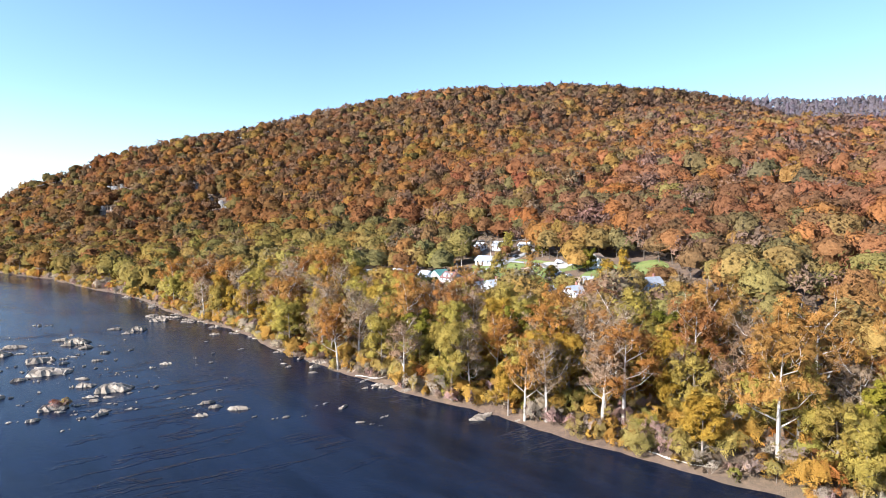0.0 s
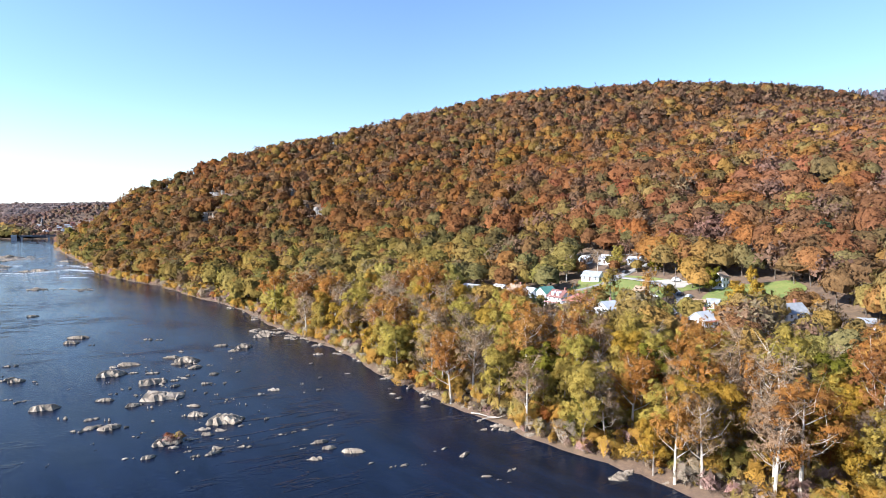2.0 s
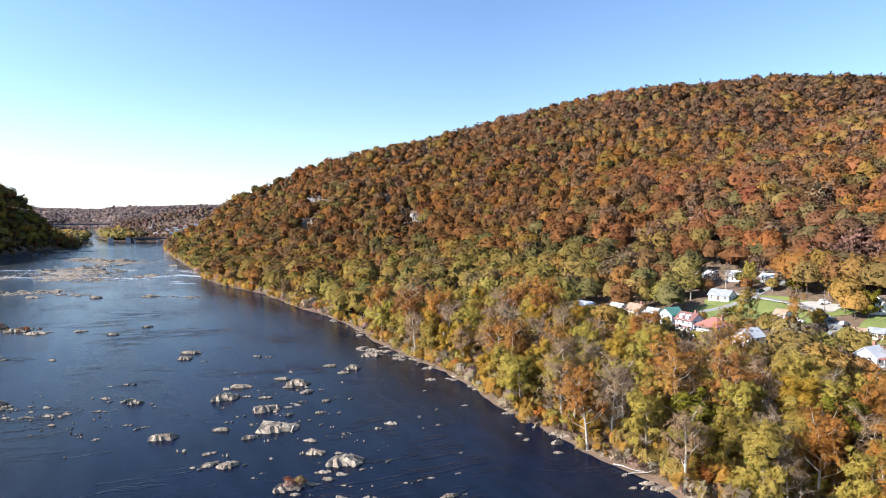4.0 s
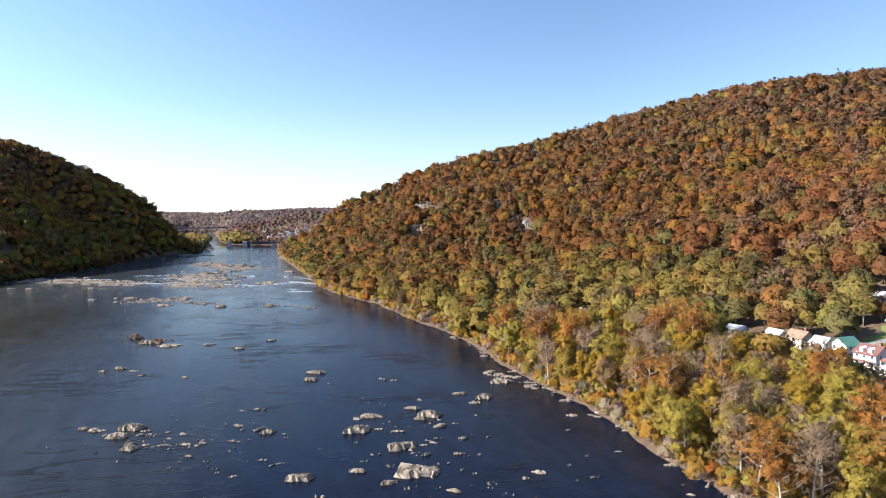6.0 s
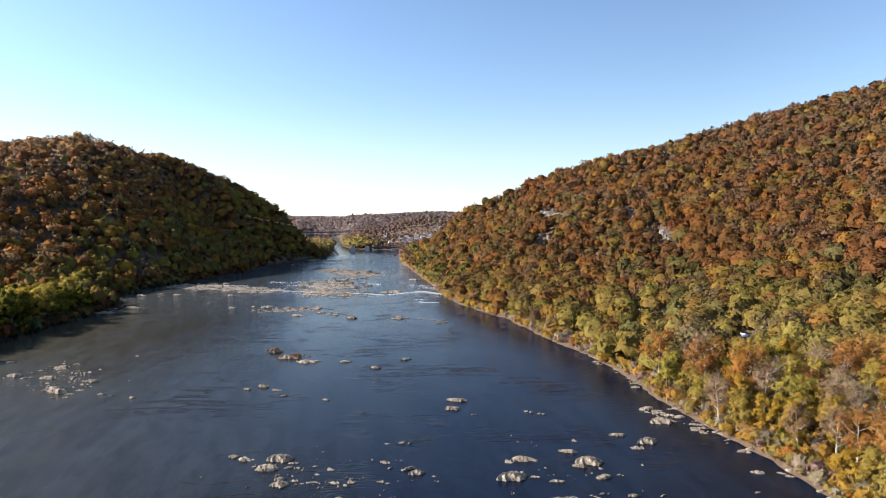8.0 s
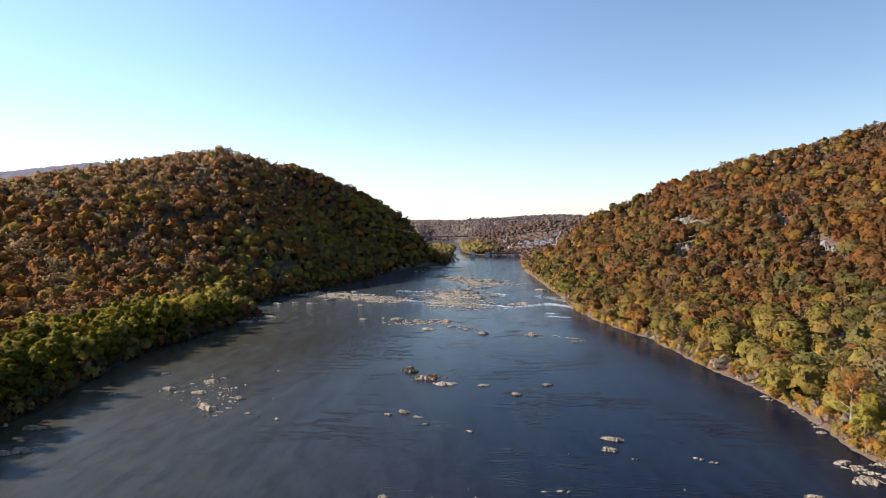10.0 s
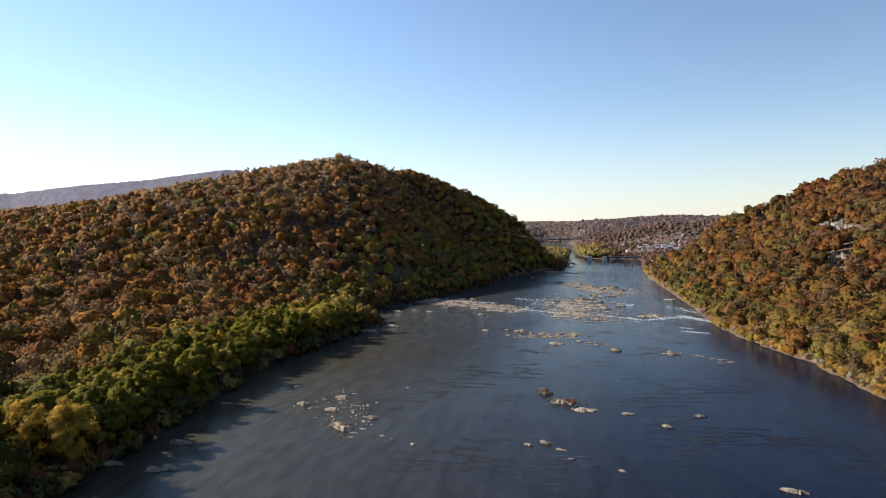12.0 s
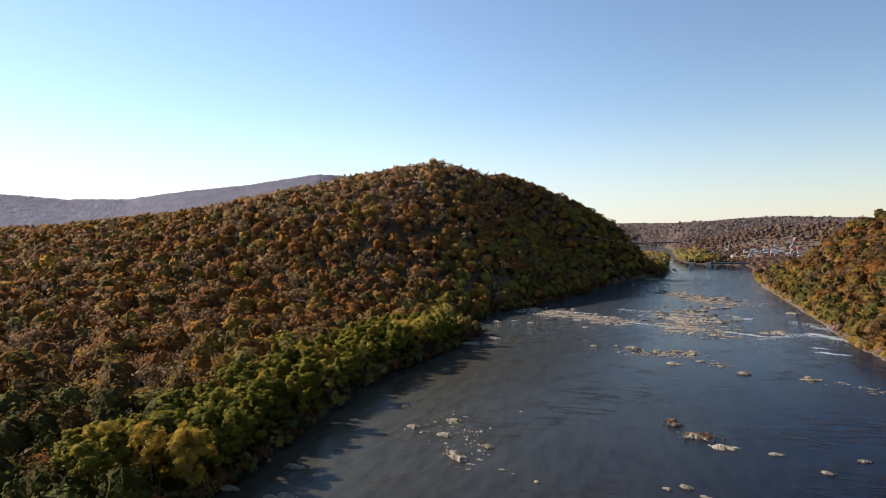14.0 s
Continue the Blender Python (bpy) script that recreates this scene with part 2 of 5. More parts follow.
def across(x, y):
    return 0.724 * x + 0.69 * y


def place(s, d):
    return -0.69 * s + 0.724 * d, 0.724 * s + 0.69 * d


def crest(x, y, line):
    """How far each place is from a crest line, and how high the crest is at its nearest point."""
    best, high = np.full(x.shape, 1e9), np.zeros(x.shape)
    for (ax, ay, az), (bx, by, bz) in zip(line, line[1:]):
        f = np.clip(((x - ax) * (bx - ax) + (y - ay) * (by - ay)) / ((bx - ax) ** 2 + (by - ay) ** 2), 0, 1)
        far = np.hypot(x - ax - f * (bx - ax), y - ay - f * (by - ay))
        high = np.where(far < best, az + f * (bz - az), high)
        best = np.minimum(far, best)
    return best, high


def swell(x, y, step, seed):
    """A smooth random swell between -1 and 1."""
    r = np.random.RandomState(seed)
    out = np.zeros(x.shape)
    for k in range(7):
        a, f, p = r.uniform(0, 6.28), r.uniform(0.6, 1.9), r.uniform(0, 6.28)
        out += np.sin((x * math.cos(a) + y * math.sin(a)) * f * 6.28 / step + p)
    return out / 3.5


def shore(x, y):
    """Metres from the water's edge, positive on land; and which bank."""
    s, d = along(x, y), across(x, y)
    wob = 1.3 * swell(x, y, 45, 5) + 0.7 * swell(x, y, 14, 6)
    r = d - np.interp(s, RIVER_S, RIGHT_D) + wob
    l = np.interp(s, LEFT_S, LEFT_D) - d + wob
    e = (s - np.interp(d, [-220, -63, 0, 104], [2050, 1925, 1735, 1667])) * 0.9 + wob
    return np.maximum(np.maximum(r, l), e), r, l, e


def height(x, y):
    x, y = np.asarray(x, float), np.asarray(y, float)
    land, r, l, e = shore(x, y)
    s = along(x, y)
    z = np.interp(land, [-25, -6, 0, 3, 12, 60, 120, 400, 1500, 4000], [-5, -1.6, 0, 1.2, 2.6, 4.5, 7, 16, 40, 60])
    far, top = crest(x, y, MOUNTAIN)
    q = far / (far + np.maximum(r, 0) + 1)
    easy = np.interp(q, [0, 0.1, 0.25, 0.4, 0.6, 0.67, 0.73, 0.8, 0.86, 0.95, 1], [1, 0.93, 0.74, 0.55, 0.375, 0.31, 0.22, 0.125, 0.06, 0.02, 0])
    bluff = np.interp(q, [0, 0.1, 0.25, 0.4, 0.6, 0.67, 0.73, 0.8, 0.86, 0.95, 1], [1, 0.93, 0.78, 0.65, 0.47, 0.41, 0.33, 0.21, 0.12, 0.03, 0])
    k = np.clip((s - 620) / 160, 0, 1)
    m = top * (easy * (1 - k) + bluff * k)
    m *= 1 + 0.06 * swell(x, y, 260, 11) * np.clip((1 - q) * 3, 0, 1) * np.clip(q * 6, 0, 1)
    # the shoulder falls away down the river
    m *= 1 - 0.13 * np.clip((x - 0.25 * y - 50) / 200, 0, 1)
    z = np.where(r > 0, np.maximum(z, m + 0.35 * z), z)
    far, top = crest(x, y, HILL)
    q = far / (far + np.maximum(l, 0) + 1)
    steep = np.interp(q, [0, 0.12, 0.3, 0.55, 0.7, 0.88, 0.96, 1], [1, 0.96, 0.84, 0.56, 0.38, 0.18, 0.05, 0])
    gentle = (1 - q) ** 1.7
    k = np.clip((s - 620) / 260, 0, 1)
    z = np.where(l > 0, np.maximum(z, top * (steep * k + gentle * (1 - k)) + 0.35 * z), z)
    # a ravine runs down the hill's steep side
    far, deep = crest(x, y, RAVINE)
    z = np.where(l > 4, np.maximum(z - deep * np.exp(-(far / 34) ** 2) * np.clip(l / 40, 0, 1), 1.5), z)
    # flat wooded point, the town's hill, and the hills beyond
    town = np.interp(e, [-60, 0, 10, 80, 500, 800, 1300, 1700, 3200], [-5, 0, 2, 4, 7, 20, 68, 88, 88]) * (1 + 0.12 * swell(x, y, 900, 21))
    far, top = crest(x, y, TOWN_HILL)
    town = np.maximum(town, top * np.clip(1 - far / 350, 0, 1) ** 1.3)
    # the side river that comes in behind the hill
    side = np.clip((np.abs(across(x, y) + 100) - 70) / 60, 0, 1)
    back = np.clip((e - 950) / 500, 0, 1)
    town = town * (side + (1 - side) * back) - 1.5 * (1 - side) * (back <= 0)
    z = np.where(e > 0, np.where(r < 0, town, np.maximum(z, town)), z)
    for line, wide in ((BACK_RIDGE, 700), (FAR_LEFT, 1100)):
        far, top = crest(x, y, line)
        z = np.where(far < wide, np.maximum(z, top * np.clip(1 - far / wide, 0, 1) ** 1.2), z)
    return z


def sheet(name, xs, ys, lift, mat):
    gx, gy = np.meshgrid(xs, ys)
    co = np.stack([gx, gy, lift(gx, gy)], -1).reshape(-1, 3)
    w, h = len(xs), len(ys)
    i = (np.arange(h - 1)[:, None] * w + np.arange(w - 1)[None]).reshape(-1)
    me = mesh_from(name, co, np.stack([i, i + 1, i + w + 1, i + w], -1))
    me.materials.append(mat)
    me.polygons.foreach_set("use_smooth", np.ones(len(i), bool))
    return new(name, me)


def mesh_from(name, co, quads, tint=None, slots=None, bend=None):
    me = bpy.data.meshes.new(name)
    me.vertices.add(len(co))
    me.vertices.foreach_set("co", np.asarray(co, np.float32).ravel())
    n, k = quads.shape
    me.loops.add(n * k)
    me.loops.foreach_set("vertex_index", np.asarray(quads, np.int32).ravel())
    me.polygons.add(n)
    me.polygons.foreach_set("loop_start", np.arange(0, n * k, k, dtype=np.int32))
    if slots is not None:
        me.polygons.foreach_set("material_index", slots.astype(np.int32))
    if tint is not None:
        at = me.attributes.new("tint", "FLOAT_COLOR", "POINT")
        at.data.foreach_set("color", np.c_[tint, np.ones(len(tint))].astype(np.float32).ravel())
    if bend is not None:
        at = me.attributes.new("bend", "FLOAT_VECTOR", "POINT")
        at.data.foreach_set("vector", np.asarray(bend, np.float32).ravel())
    me.polygons.foreach_set("use_smooth", np.zeros(n, bool))
    me.update(calc_edges=True)
    return me


def spaced(lo, hi, core, step=9.0, most=(400, 400)):
    """Grid lines: the close ones of the core, then wider and wider out to lo and hi."""
    out = list(core)
    w = step
    while out[-1] < hi:
        w = min(w * 1.1, most[1])
        out.append(min(out[-1] + w, hi))
    w = step
    while out[0] > lo:
        w = min(w * 1.1, most[0])
        out.insert(0, max(out[0] - w, lo))
    return np.array(out)


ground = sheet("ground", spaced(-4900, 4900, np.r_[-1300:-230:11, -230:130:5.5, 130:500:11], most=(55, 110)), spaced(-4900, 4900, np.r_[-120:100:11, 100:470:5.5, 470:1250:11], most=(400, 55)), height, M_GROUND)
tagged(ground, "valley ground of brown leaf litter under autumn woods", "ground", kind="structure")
water = sheet("water", np.linspace(-2600, 1500, 40), np.linspace(-1500, 2600, 40), lambda x, y: x * 0, M_WATER)
tagged(water, "wide dark blue river with slow ripples", "water", kind="structure")

# ---- woods ----
RUST, ORANGE, GOLD, OLIVE = (0.27, 0.088, 0.028), (0.36, 0.13, 0.02), (0.37, 0.205, 0.03), (0.28, 0.205, 0.05)
GREEN, PINE, RED, BARE, GREY, LIME = (0.13, 0.145, 0.05), (0.035, 0.055, 0.025), (0.23, 0.045, 0.025), (0.33, 0.205, 0.175), (0.34, 0.275, 0.20), (0.29, 0.25, 0.045)
# the lilac is ridge haze painted as a leaf colour
HAZE_LILAC, BROWN, DEEP = (0.30, 0.255, 0.285), (0.15, 0.072, 0.028), (0.055, 0.062, 0.014)
PALETTE = np.array([RUST, ORANGE, GOLD, OLIVE, GREEN, PINE, RED, BARE, GREY, LIME, HAZE_LILAC, BROWN, DEEP]) * 0.82


def pick(rng, weights):
    """A palette number for each row of weights."""
    w = np.cumsum(weights / weights.sum(1, keepdims=True), 1)
    return (rng.rand(len(w), 1) > w).sum(1).clip(0, len(PALETTE) - 1)


def shards(rng, at, nor, sz, slim):
    """Small bent leaf clumps: one three-cornered face at each place."""
    n = len(at)
    nor = nor / (np.linalg.norm(nor, axis=1)[:, None] + 1e-9)
    a = np.cross(nor, rng.normal(size=(n, 3)))
    a /= np.linalg.norm(a, axis=1)[:, None] + 1e-9
    b = np.cross(nor, a)
    a, b = a * sz[:, None], b * (sz * slim)[:, None]
    skew = rng.uniform(-0.5, 0.5, (n, 1))
    return np.stack([at - a - b * 0.6, at + a - b * 0.6, at + a * skew + b * 1.2], 1).reshape(-1, 3)


def crowns(rng, mid, wide, tall, count, size, colour, sparse, calm, turn):
    """Clumps of leaves over the lumpy domes of many crowns."""
    tree = np.repeat(np.arange(len(mid)), count)
    n = len(tree)
    way = rng.normal(size=(n, 3))
    way[:, 2] = np.abs(way[:, 2]) * np.where(rng.rand(n) < 0.8, 1, -0.6)
    way /= np.linalg.norm(way, axis=1)[:, None]
    turn = turn[tree]
    az = np.arctan2(way[:, 1], way[:, 0])
    lobes = 1 + 0.16 * np.sin(3 * az + turn[:, 0]) + 0.16 * np.sin(5 * az + 5 * way[:, 2] + turn[:, 1]) + 0.13 * np.sin(7 * way[:, 2] + turn[:, 2])
    rad = lobes * np.where(sparse[tree], rng.uniform(0.5, 1.1, n), rng.uniform(0.84, 1.06, n))
    at = mid[tree] + way * rad[:, None] * np.stack([wide, wide, tall], -1)[tree]
    co = shards(rng, at, way * 0.8 + rng.normal(size=(n, 3)) * np.where(sparse[tree], 0.7, 0.3)[:, None], size[tree] * rng.uniform(0.6, 1.3, n), np.where(sparse[tree], 0.6, 0.9))
    col = colour[tree] * rng.uniform(0.93, 1.08, (n, 1))
    soft = (at - mid[tree]) / np.stack([wide, wide, tall], -1)[tree] ** 1.0 + rng.normal(size=(n, 3)) * 0.13 + np.array((0, 0, calm))
    return co, np.repeat(col, 3, 0), np.repeat(soft / np.linalg.norm(soft, axis=1)[:, None], 3, 0)


def domes(rng, mid, wide, tall, colour, calm, turn, rings, sectors):
    """Lumpy leaf masses inside many crowns, open below."""
    n = len(mid)
    lat = np.linspace(1.25, -0.55, rings)
    az = np.arange(sectors) * 6.2832 / sectors
    la, aa = np.meshgrid(lat, az, indexing="ij")
    way = np.stack([np.cos(la) * np.cos(aa), np.cos(la) * np.sin(aa), np.sin(la)], -1).reshape(-1, 3)
    way = np.r_[[[0, 0, 1.0]], way]
    k = len(way)
    a, h = np.arctan2(way[:, 1], way[:, 0]), way[:, 2]
    lobes = 1 + 0.16 * np.sin(3 * a + turn[:, :1]) + 0.16 * np.sin(5 * a + 5 * h + turn[:, 1:2]) + 0.13 * np.sin(7 * h + turn[:, 2:])
    lobes = lobes * rng.uniform(0.84, 1.0, (n, k)) * 0.93
    co = mid[:, None] + way * lobes[..., None] * np.stack([wide, wide, tall], -1)[:, None]
    soft = way + rng.normal(size=(n, k, 3)) * 0.16 + np.array((0, 0, calm))
    soft /= np.linalg.norm(soft, axis=2)[..., None]
    col = np.repeat(colour, k, 0) * rng.uniform(0.9, 1.1, (n * k, 1))
    tris = [(0, 1 + i, 1 + (i + 1) % sectors) for i in range(sectors)]
    for q in range(rings - 1):
        o, u = 1 + q * sectors, 1 + (q + 1) * sectors
        for i in range(sectors):
            j = (i + 1) % sectors
            tris += [(o + i, u + i, u + j), (o + i, u + j, o + j)]
    tris = (np.arange(n)[:, None, None] * k + np.array(tris)[None]).reshape(-1, 3)
    return co.reshape(-1, 3), tris, col, soft.reshape(-1, 3)


def stems(foot, top, thick):
    """Three-sided tapering trunks, as spikes of three faces."""
    ring = [foot + np.stack([np.cos(a) * thick, np.sin(a) * thick, 0 * thick], -1) for a in (0, 2.094, 4.188)]
    co = np.stack(ring + [top], 1).reshape(-1, 3)
    tris = np.arange(len(foot))[:, None, None] * 4 + np.array([[0, 1, 3], [1, 2, 3], [2, 0, 3]])[None]
    return co, tris.reshape(-1, 3)


def wood(name, xy, hue, seed, label, tall=(10, 17.5), quota=30.0, fine=1.0, most=330, girth=(0.26, 0.40), lower=None, bole=0.56, cover=2.9, haze_mute=0.10, tone=1.0, calm=0.45, base=None, leaf=None, mass=None, least=14):
    """One stretch of woods, as one mesh of leaf clumps and trunks."""
    rng = np.random.RandomState(seed)
    x, y = xy.T
    z = height(x, y) if base is None else np.full(len(x), base)
    n = len(x)
    far = np.hypot(x + 60, y - 40)
    high = rng.uniform(*tall, n)
    if lower is not None:
        high = high * lower
    wide = high * rng.uniform(*girth, n)
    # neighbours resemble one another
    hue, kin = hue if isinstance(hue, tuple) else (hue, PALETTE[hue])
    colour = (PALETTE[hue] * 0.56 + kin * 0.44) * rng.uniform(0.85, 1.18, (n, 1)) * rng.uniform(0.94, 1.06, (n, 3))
    # haze of distance is mixed into the leaf colour as grey
    colour = (colour * (1 - haze_mute) + np.array((0.15, 0.125, 0.125)) * haze_mute) * tone
    sparse = ((hue == 7) | (hue == 8)) & (not mass or least >= 14)
    count = np.clip(quota * (1000 / far) ** fine * np.where(sparse & bool(mass), 2.2, 1), least, most).astype(int)
    size = wide * np.where(sparse, max(cover, 2.4), cover) / np.sqrt(count)
    mid = np.stack([x, y, z + high * bole], -1)
    turn = rng.uniform(0, 6.28, (n, 3))
    co, tint, bend = crowns(rng, mid, wide, high * (1 - bole), count, size, colour, sparse, calm, turn)
    tris = np.arange(len(co)).reshape(-1, 3)
    slots = np.zeros(len(tris))
    if mass:
        full = ~sparse
        dc, dt, dcol, dn = domes(rng, mid[full], wide[full], high[full] * (1 - bole), colour[full], calm, turn[full], *mass)
        tris, slots = np.r_[tris, dt + len(co)], np.r_[slots, np.full(len(dt), 2)]
        co, tint, bend = np.r_[co, dc], np.r_[tint, dcol], np.r_[bend, dn]
    near = far < 800
    foot = np.stack([x, y, z - 0.5], -1)[near]
    lean = rng.normal(size=(near.sum(), 2)) * 0.9
    tc, tq = stems(foot, foot + np.c_[lean, high[near] * 0.95], high[near] * 0.02)
    slots = np.r_[slots, np.ones(len(tq))]
    me = mesh_from(name, np.r_[co, tc], np.r_[tris, tq + len(co)], np.r_[tint, np.full((len(tc), 3), 0.2)], slots, np.r_[bend, np.full((len(tc), 3), 0.577)])
    me.materials.append(leaf or M_LEAF)
    me.materials.append(M_BARK)
    me.materials.append(M_MASS)
    return tagged(new(name, me), label, "woods", kind="stuff")


def scatter(seed, x0, x1, y0, y1, step):
    rng = np.random.RandomState(seed)
    gx, gy = np.meshgrid(np.arange(x0, x1, step), np.arange(y0, y1, step))
    p = np.stack([gx.ravel(), gy.ravel()], -1)
    return p + rng.uniform(-0.38, 0.38, p.shape) * step


def hues(seed, x, y, z, shelf, shade_dull=0.0):
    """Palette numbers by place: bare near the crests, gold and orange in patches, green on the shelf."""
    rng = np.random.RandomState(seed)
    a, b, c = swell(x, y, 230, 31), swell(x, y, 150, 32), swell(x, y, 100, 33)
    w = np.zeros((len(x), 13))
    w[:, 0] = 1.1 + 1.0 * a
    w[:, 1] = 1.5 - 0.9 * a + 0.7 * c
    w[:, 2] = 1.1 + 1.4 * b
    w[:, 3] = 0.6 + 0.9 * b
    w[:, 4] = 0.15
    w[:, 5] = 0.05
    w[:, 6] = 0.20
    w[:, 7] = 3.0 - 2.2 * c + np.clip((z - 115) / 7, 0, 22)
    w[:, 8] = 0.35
    # browner woods; shade on lower slopes is painted in with the same dark hues
    w[:, [1, 2, 3, 6, 7, 8]] *= 1 - 0.72 * (shade_dull + np.zeros(len(x)))[:, None]
    w[:, 11] += 2.6 * shade_dull
    w[:, 12] += 0.3 * shade_dull * (1 + 0.8 * a)
    w[:, 0] += 0.9 * shade_dull
    w[:, 12] += 16 * np.clip(shade_dull - 1, 0, 1)
    w[:, 4] += 0.5 * shade_dull
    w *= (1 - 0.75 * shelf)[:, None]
    w[:, 3] += 2.6 * shelf * (1 - 0.7 * shade_dull)
    w[:, 4] += 0.5 * shelf + 0.9 * shelf * shade_dull
    w[:, 12] += 1.0 * shelf * shade_dull
    w[:, 9] += 2.0 * shelf * (1 - shade_dull)
    w[:, 8] += 1.0 * shelf * (1 - shade_dull)
    w[:, 2] += 1.3 * shelf * (1 - shade_dull)
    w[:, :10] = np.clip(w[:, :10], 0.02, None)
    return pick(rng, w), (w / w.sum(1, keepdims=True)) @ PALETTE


# ---- the village's plan: houses and open ground ----
# x, y, width along the street, depth, storeys, wall, roof, kind of roof, turn
HOUSES = [
    (2, 287, 10.5, 9.5, 3, "white", "red", "hip", 0, "three-storey white house with a rusty red hip roof and front galleries"),
    (-6, 298, 9.5, 8, 3, "white", "maroon", "gable", 0, "white house with dormers and a maroon roof"),
    (-12, 314, 8, 8, 2, "white", "green", "gable", 90, "white gabled house with a green metal roof"),
    (-19, 316, 7, 7, 2, "white", "silver", "gable", 0, "white house with a pale metal roof"),
    (-26, 326, 9, 7.5, 2, "tan", "brown", "gable", 0, "tan house with a brown shingle roof"),
    (-34, 329, 8, 7, 2, "white", "silver", "gable", 0, "two-storey white house with a pale metal roof"),
    (-50, 348, 13, 5, 1, "white", "silver", "gable", 10, "long low white mobile home"),
    (11, 346, 11, 7.5, 1, "white", "grey", "gable", 12, "white bungalow with a light grey roof on a lawn"),
    (20, 371, 9, 7, 1, "white", "silver", "gable", 8, "white house high on the slope"),
    (9, 377, 6, 6, 1, "white", "silver", "gable", 0, "small white house on the slope"),
    (33, 361, 8, 5, 1, "white", "silver", "gable", 0, "low white building behind trees"),
    (12, 275, 8.5, 8, 2, "white", "silver", "gable", 90, "white gabled house with a tin roof"),
    (29, 309, 5.5, 5, 1, "white", "brown", "gable", 0, "small outbuilding with a tan shingle roof"),
    (61, 305, 5, 6, 2, "white", "brown", "gable", 90, "tall narrow white gabled house"),
    (47, 281, 6, 4, 1, "tan", "brown", "gable", 20, "garden shed with a brown roof"),
    (52.5, 280, 5, 4, 1, "tan", "grey", "gable", 20, "garden shed with a grey roof"),
    (41, 246, 8.5, 8, 2, "white", "silver", "gable", 90, "white house with a grey metal roof and porch"),
    (70, 250, 10, 9, 2, "white", "grey", "gable", 70, "white house with a slate grey roof"),
    (90, 241, 5, 4, 1, "white", "grey", "gable", 30, "small white shed with a grey roof"),
    (104, 200, 6, 4, 1, "tan", "brown", "gable", 0, "open shelter with a tan roof"),
    (-198, 451, 8, 7, 2, "white", "silver", "gable", 70, "white farmhouse with a pale blue metal roof"),
    (-182, 447, 6, 6, 2, "white", "grey", "gable", 90, "small white gabled house"),
    (-147, 439, 5, 5, 1, "white", "silver", "gable", 0, "small white hut among trees"),
    (-128, 395, 12, 6, 1, "white", "silver", "gable", 10, "long white roofed building among trees"),
]
LAWNS = [(26, 326, 30, 15, -38), (6, 333, 15, 8, 20), (14, 315, 13, 8, 20), (33, 306, 13, 6, 10), (66, 289, 24, 13, 20), (50, 287, 12, 6, 0), (0, 322, 8, 5, 0)]
ROADS = {
    "lane": ([(40, 358), (29, 350), (22, 342), (15, 334), (5, 333), (-6, 327), (-14, 325)], 4.0),
    "hill_road": ([(16, 352), (26, 341), (35, 330), (41, 321), (43, 310), (45, 299), (43, 288), (36, 276), (24, 262)], 5.0),
    "street": ([(130, 165), (95, 205), (60, 226), (36, 238), (18, 258), (0, 277), (-16, 294), (-32, 312), (-52, 334), (-80, 362), (-120, 388)], 5.5),
}
CLIFFS = [(-446, 802, 6), (-436, 790, 7), (-424, 778, 7), (-414, 766, 6), (-403, 758, 7), (-425, 799, 5), (-396, 752, 5), (-380, 674, 6), (-372, 678, 5), (-302, 727, 5), (-292, 712, 4), (-259, 662, 4), (-239, 635, 4.5), (-229, 623, 4), (-357, 781, 4)]
OPEN = [(h[0], h[1], 0.5 * max(h[2], h[3]) + 3.5) for h in HOUSES] + [(x, y, min(a, b) + 2) for x, y, a, b, _ in LAWNS] + [(x, y, w + 3) for x, y, w in CLIFFS] + [(44, 318, 9), (36, 322, 7)]
for line, wide in ROADS.values():
    for (ax, ay), (bx, by) in zip(line, line[1:]):
        OPEN += [(ax + (bx - ax) * f, ay + (by - ay) * f, wide * 0.5 + 1.5) for f in (0, 0.33, 0.67)]


# where the houses of the far town stand: in rows up its slope
TOWN = []
town_rng = np.random.RandomState(70)
for k in range(900):
    f, w = town_rng.uniform(-105, 112), town_rng.uniform(-62, 78)
    tx, ty = -1130 - 0.6 * f + 0.8 * w, 1420 + 0.8 * f + 0.6 * w
    if len(TOWN) < 52 and f < 60 + 0.8 * w and all(math.hypot(tx - a, ty - b) > 14 for a, b in TOWN) and height(tx, ty) > 3:
        TOWN.append((tx, ty))


def kept_open(x, y, grow=0.0):
    out = np.zeros(x.shape, bool)
    for cx, cy, rad in OPEN:
        out |= np.hypot(x - cx, y - cy) < rad + grow
    return out


def outlook(x, y):
    """How much lower trees stand on the river side of the houses."""
    low = np.ones(x.shape)
    for h in HOUSES + [(x, y, 2 * a) for x, y, a, b, _ in LAWNS[1:]] + [(x, y, 2.4 * w) for x, y, w in CLIFFS]:
        far = math.hypot(h[0] + 12, h[1] - 15)
        ux, uy = (-12 - h[0]) / far, (15 - h[1]) / far
        f, w = (x - h[0]) * ux + (y - h[1]) * uy, np.abs((x - h[0]) * -uy + (y - h[1]) * ux)
        low = np.where((f > -4) & (f < 66) & (w < h[2] * 0.5 + 1), np.minimum(low, np.interp(f, [0, 10, 38, 66], [0.3, 0.42, 0.74, 1.0])), low)
    return low


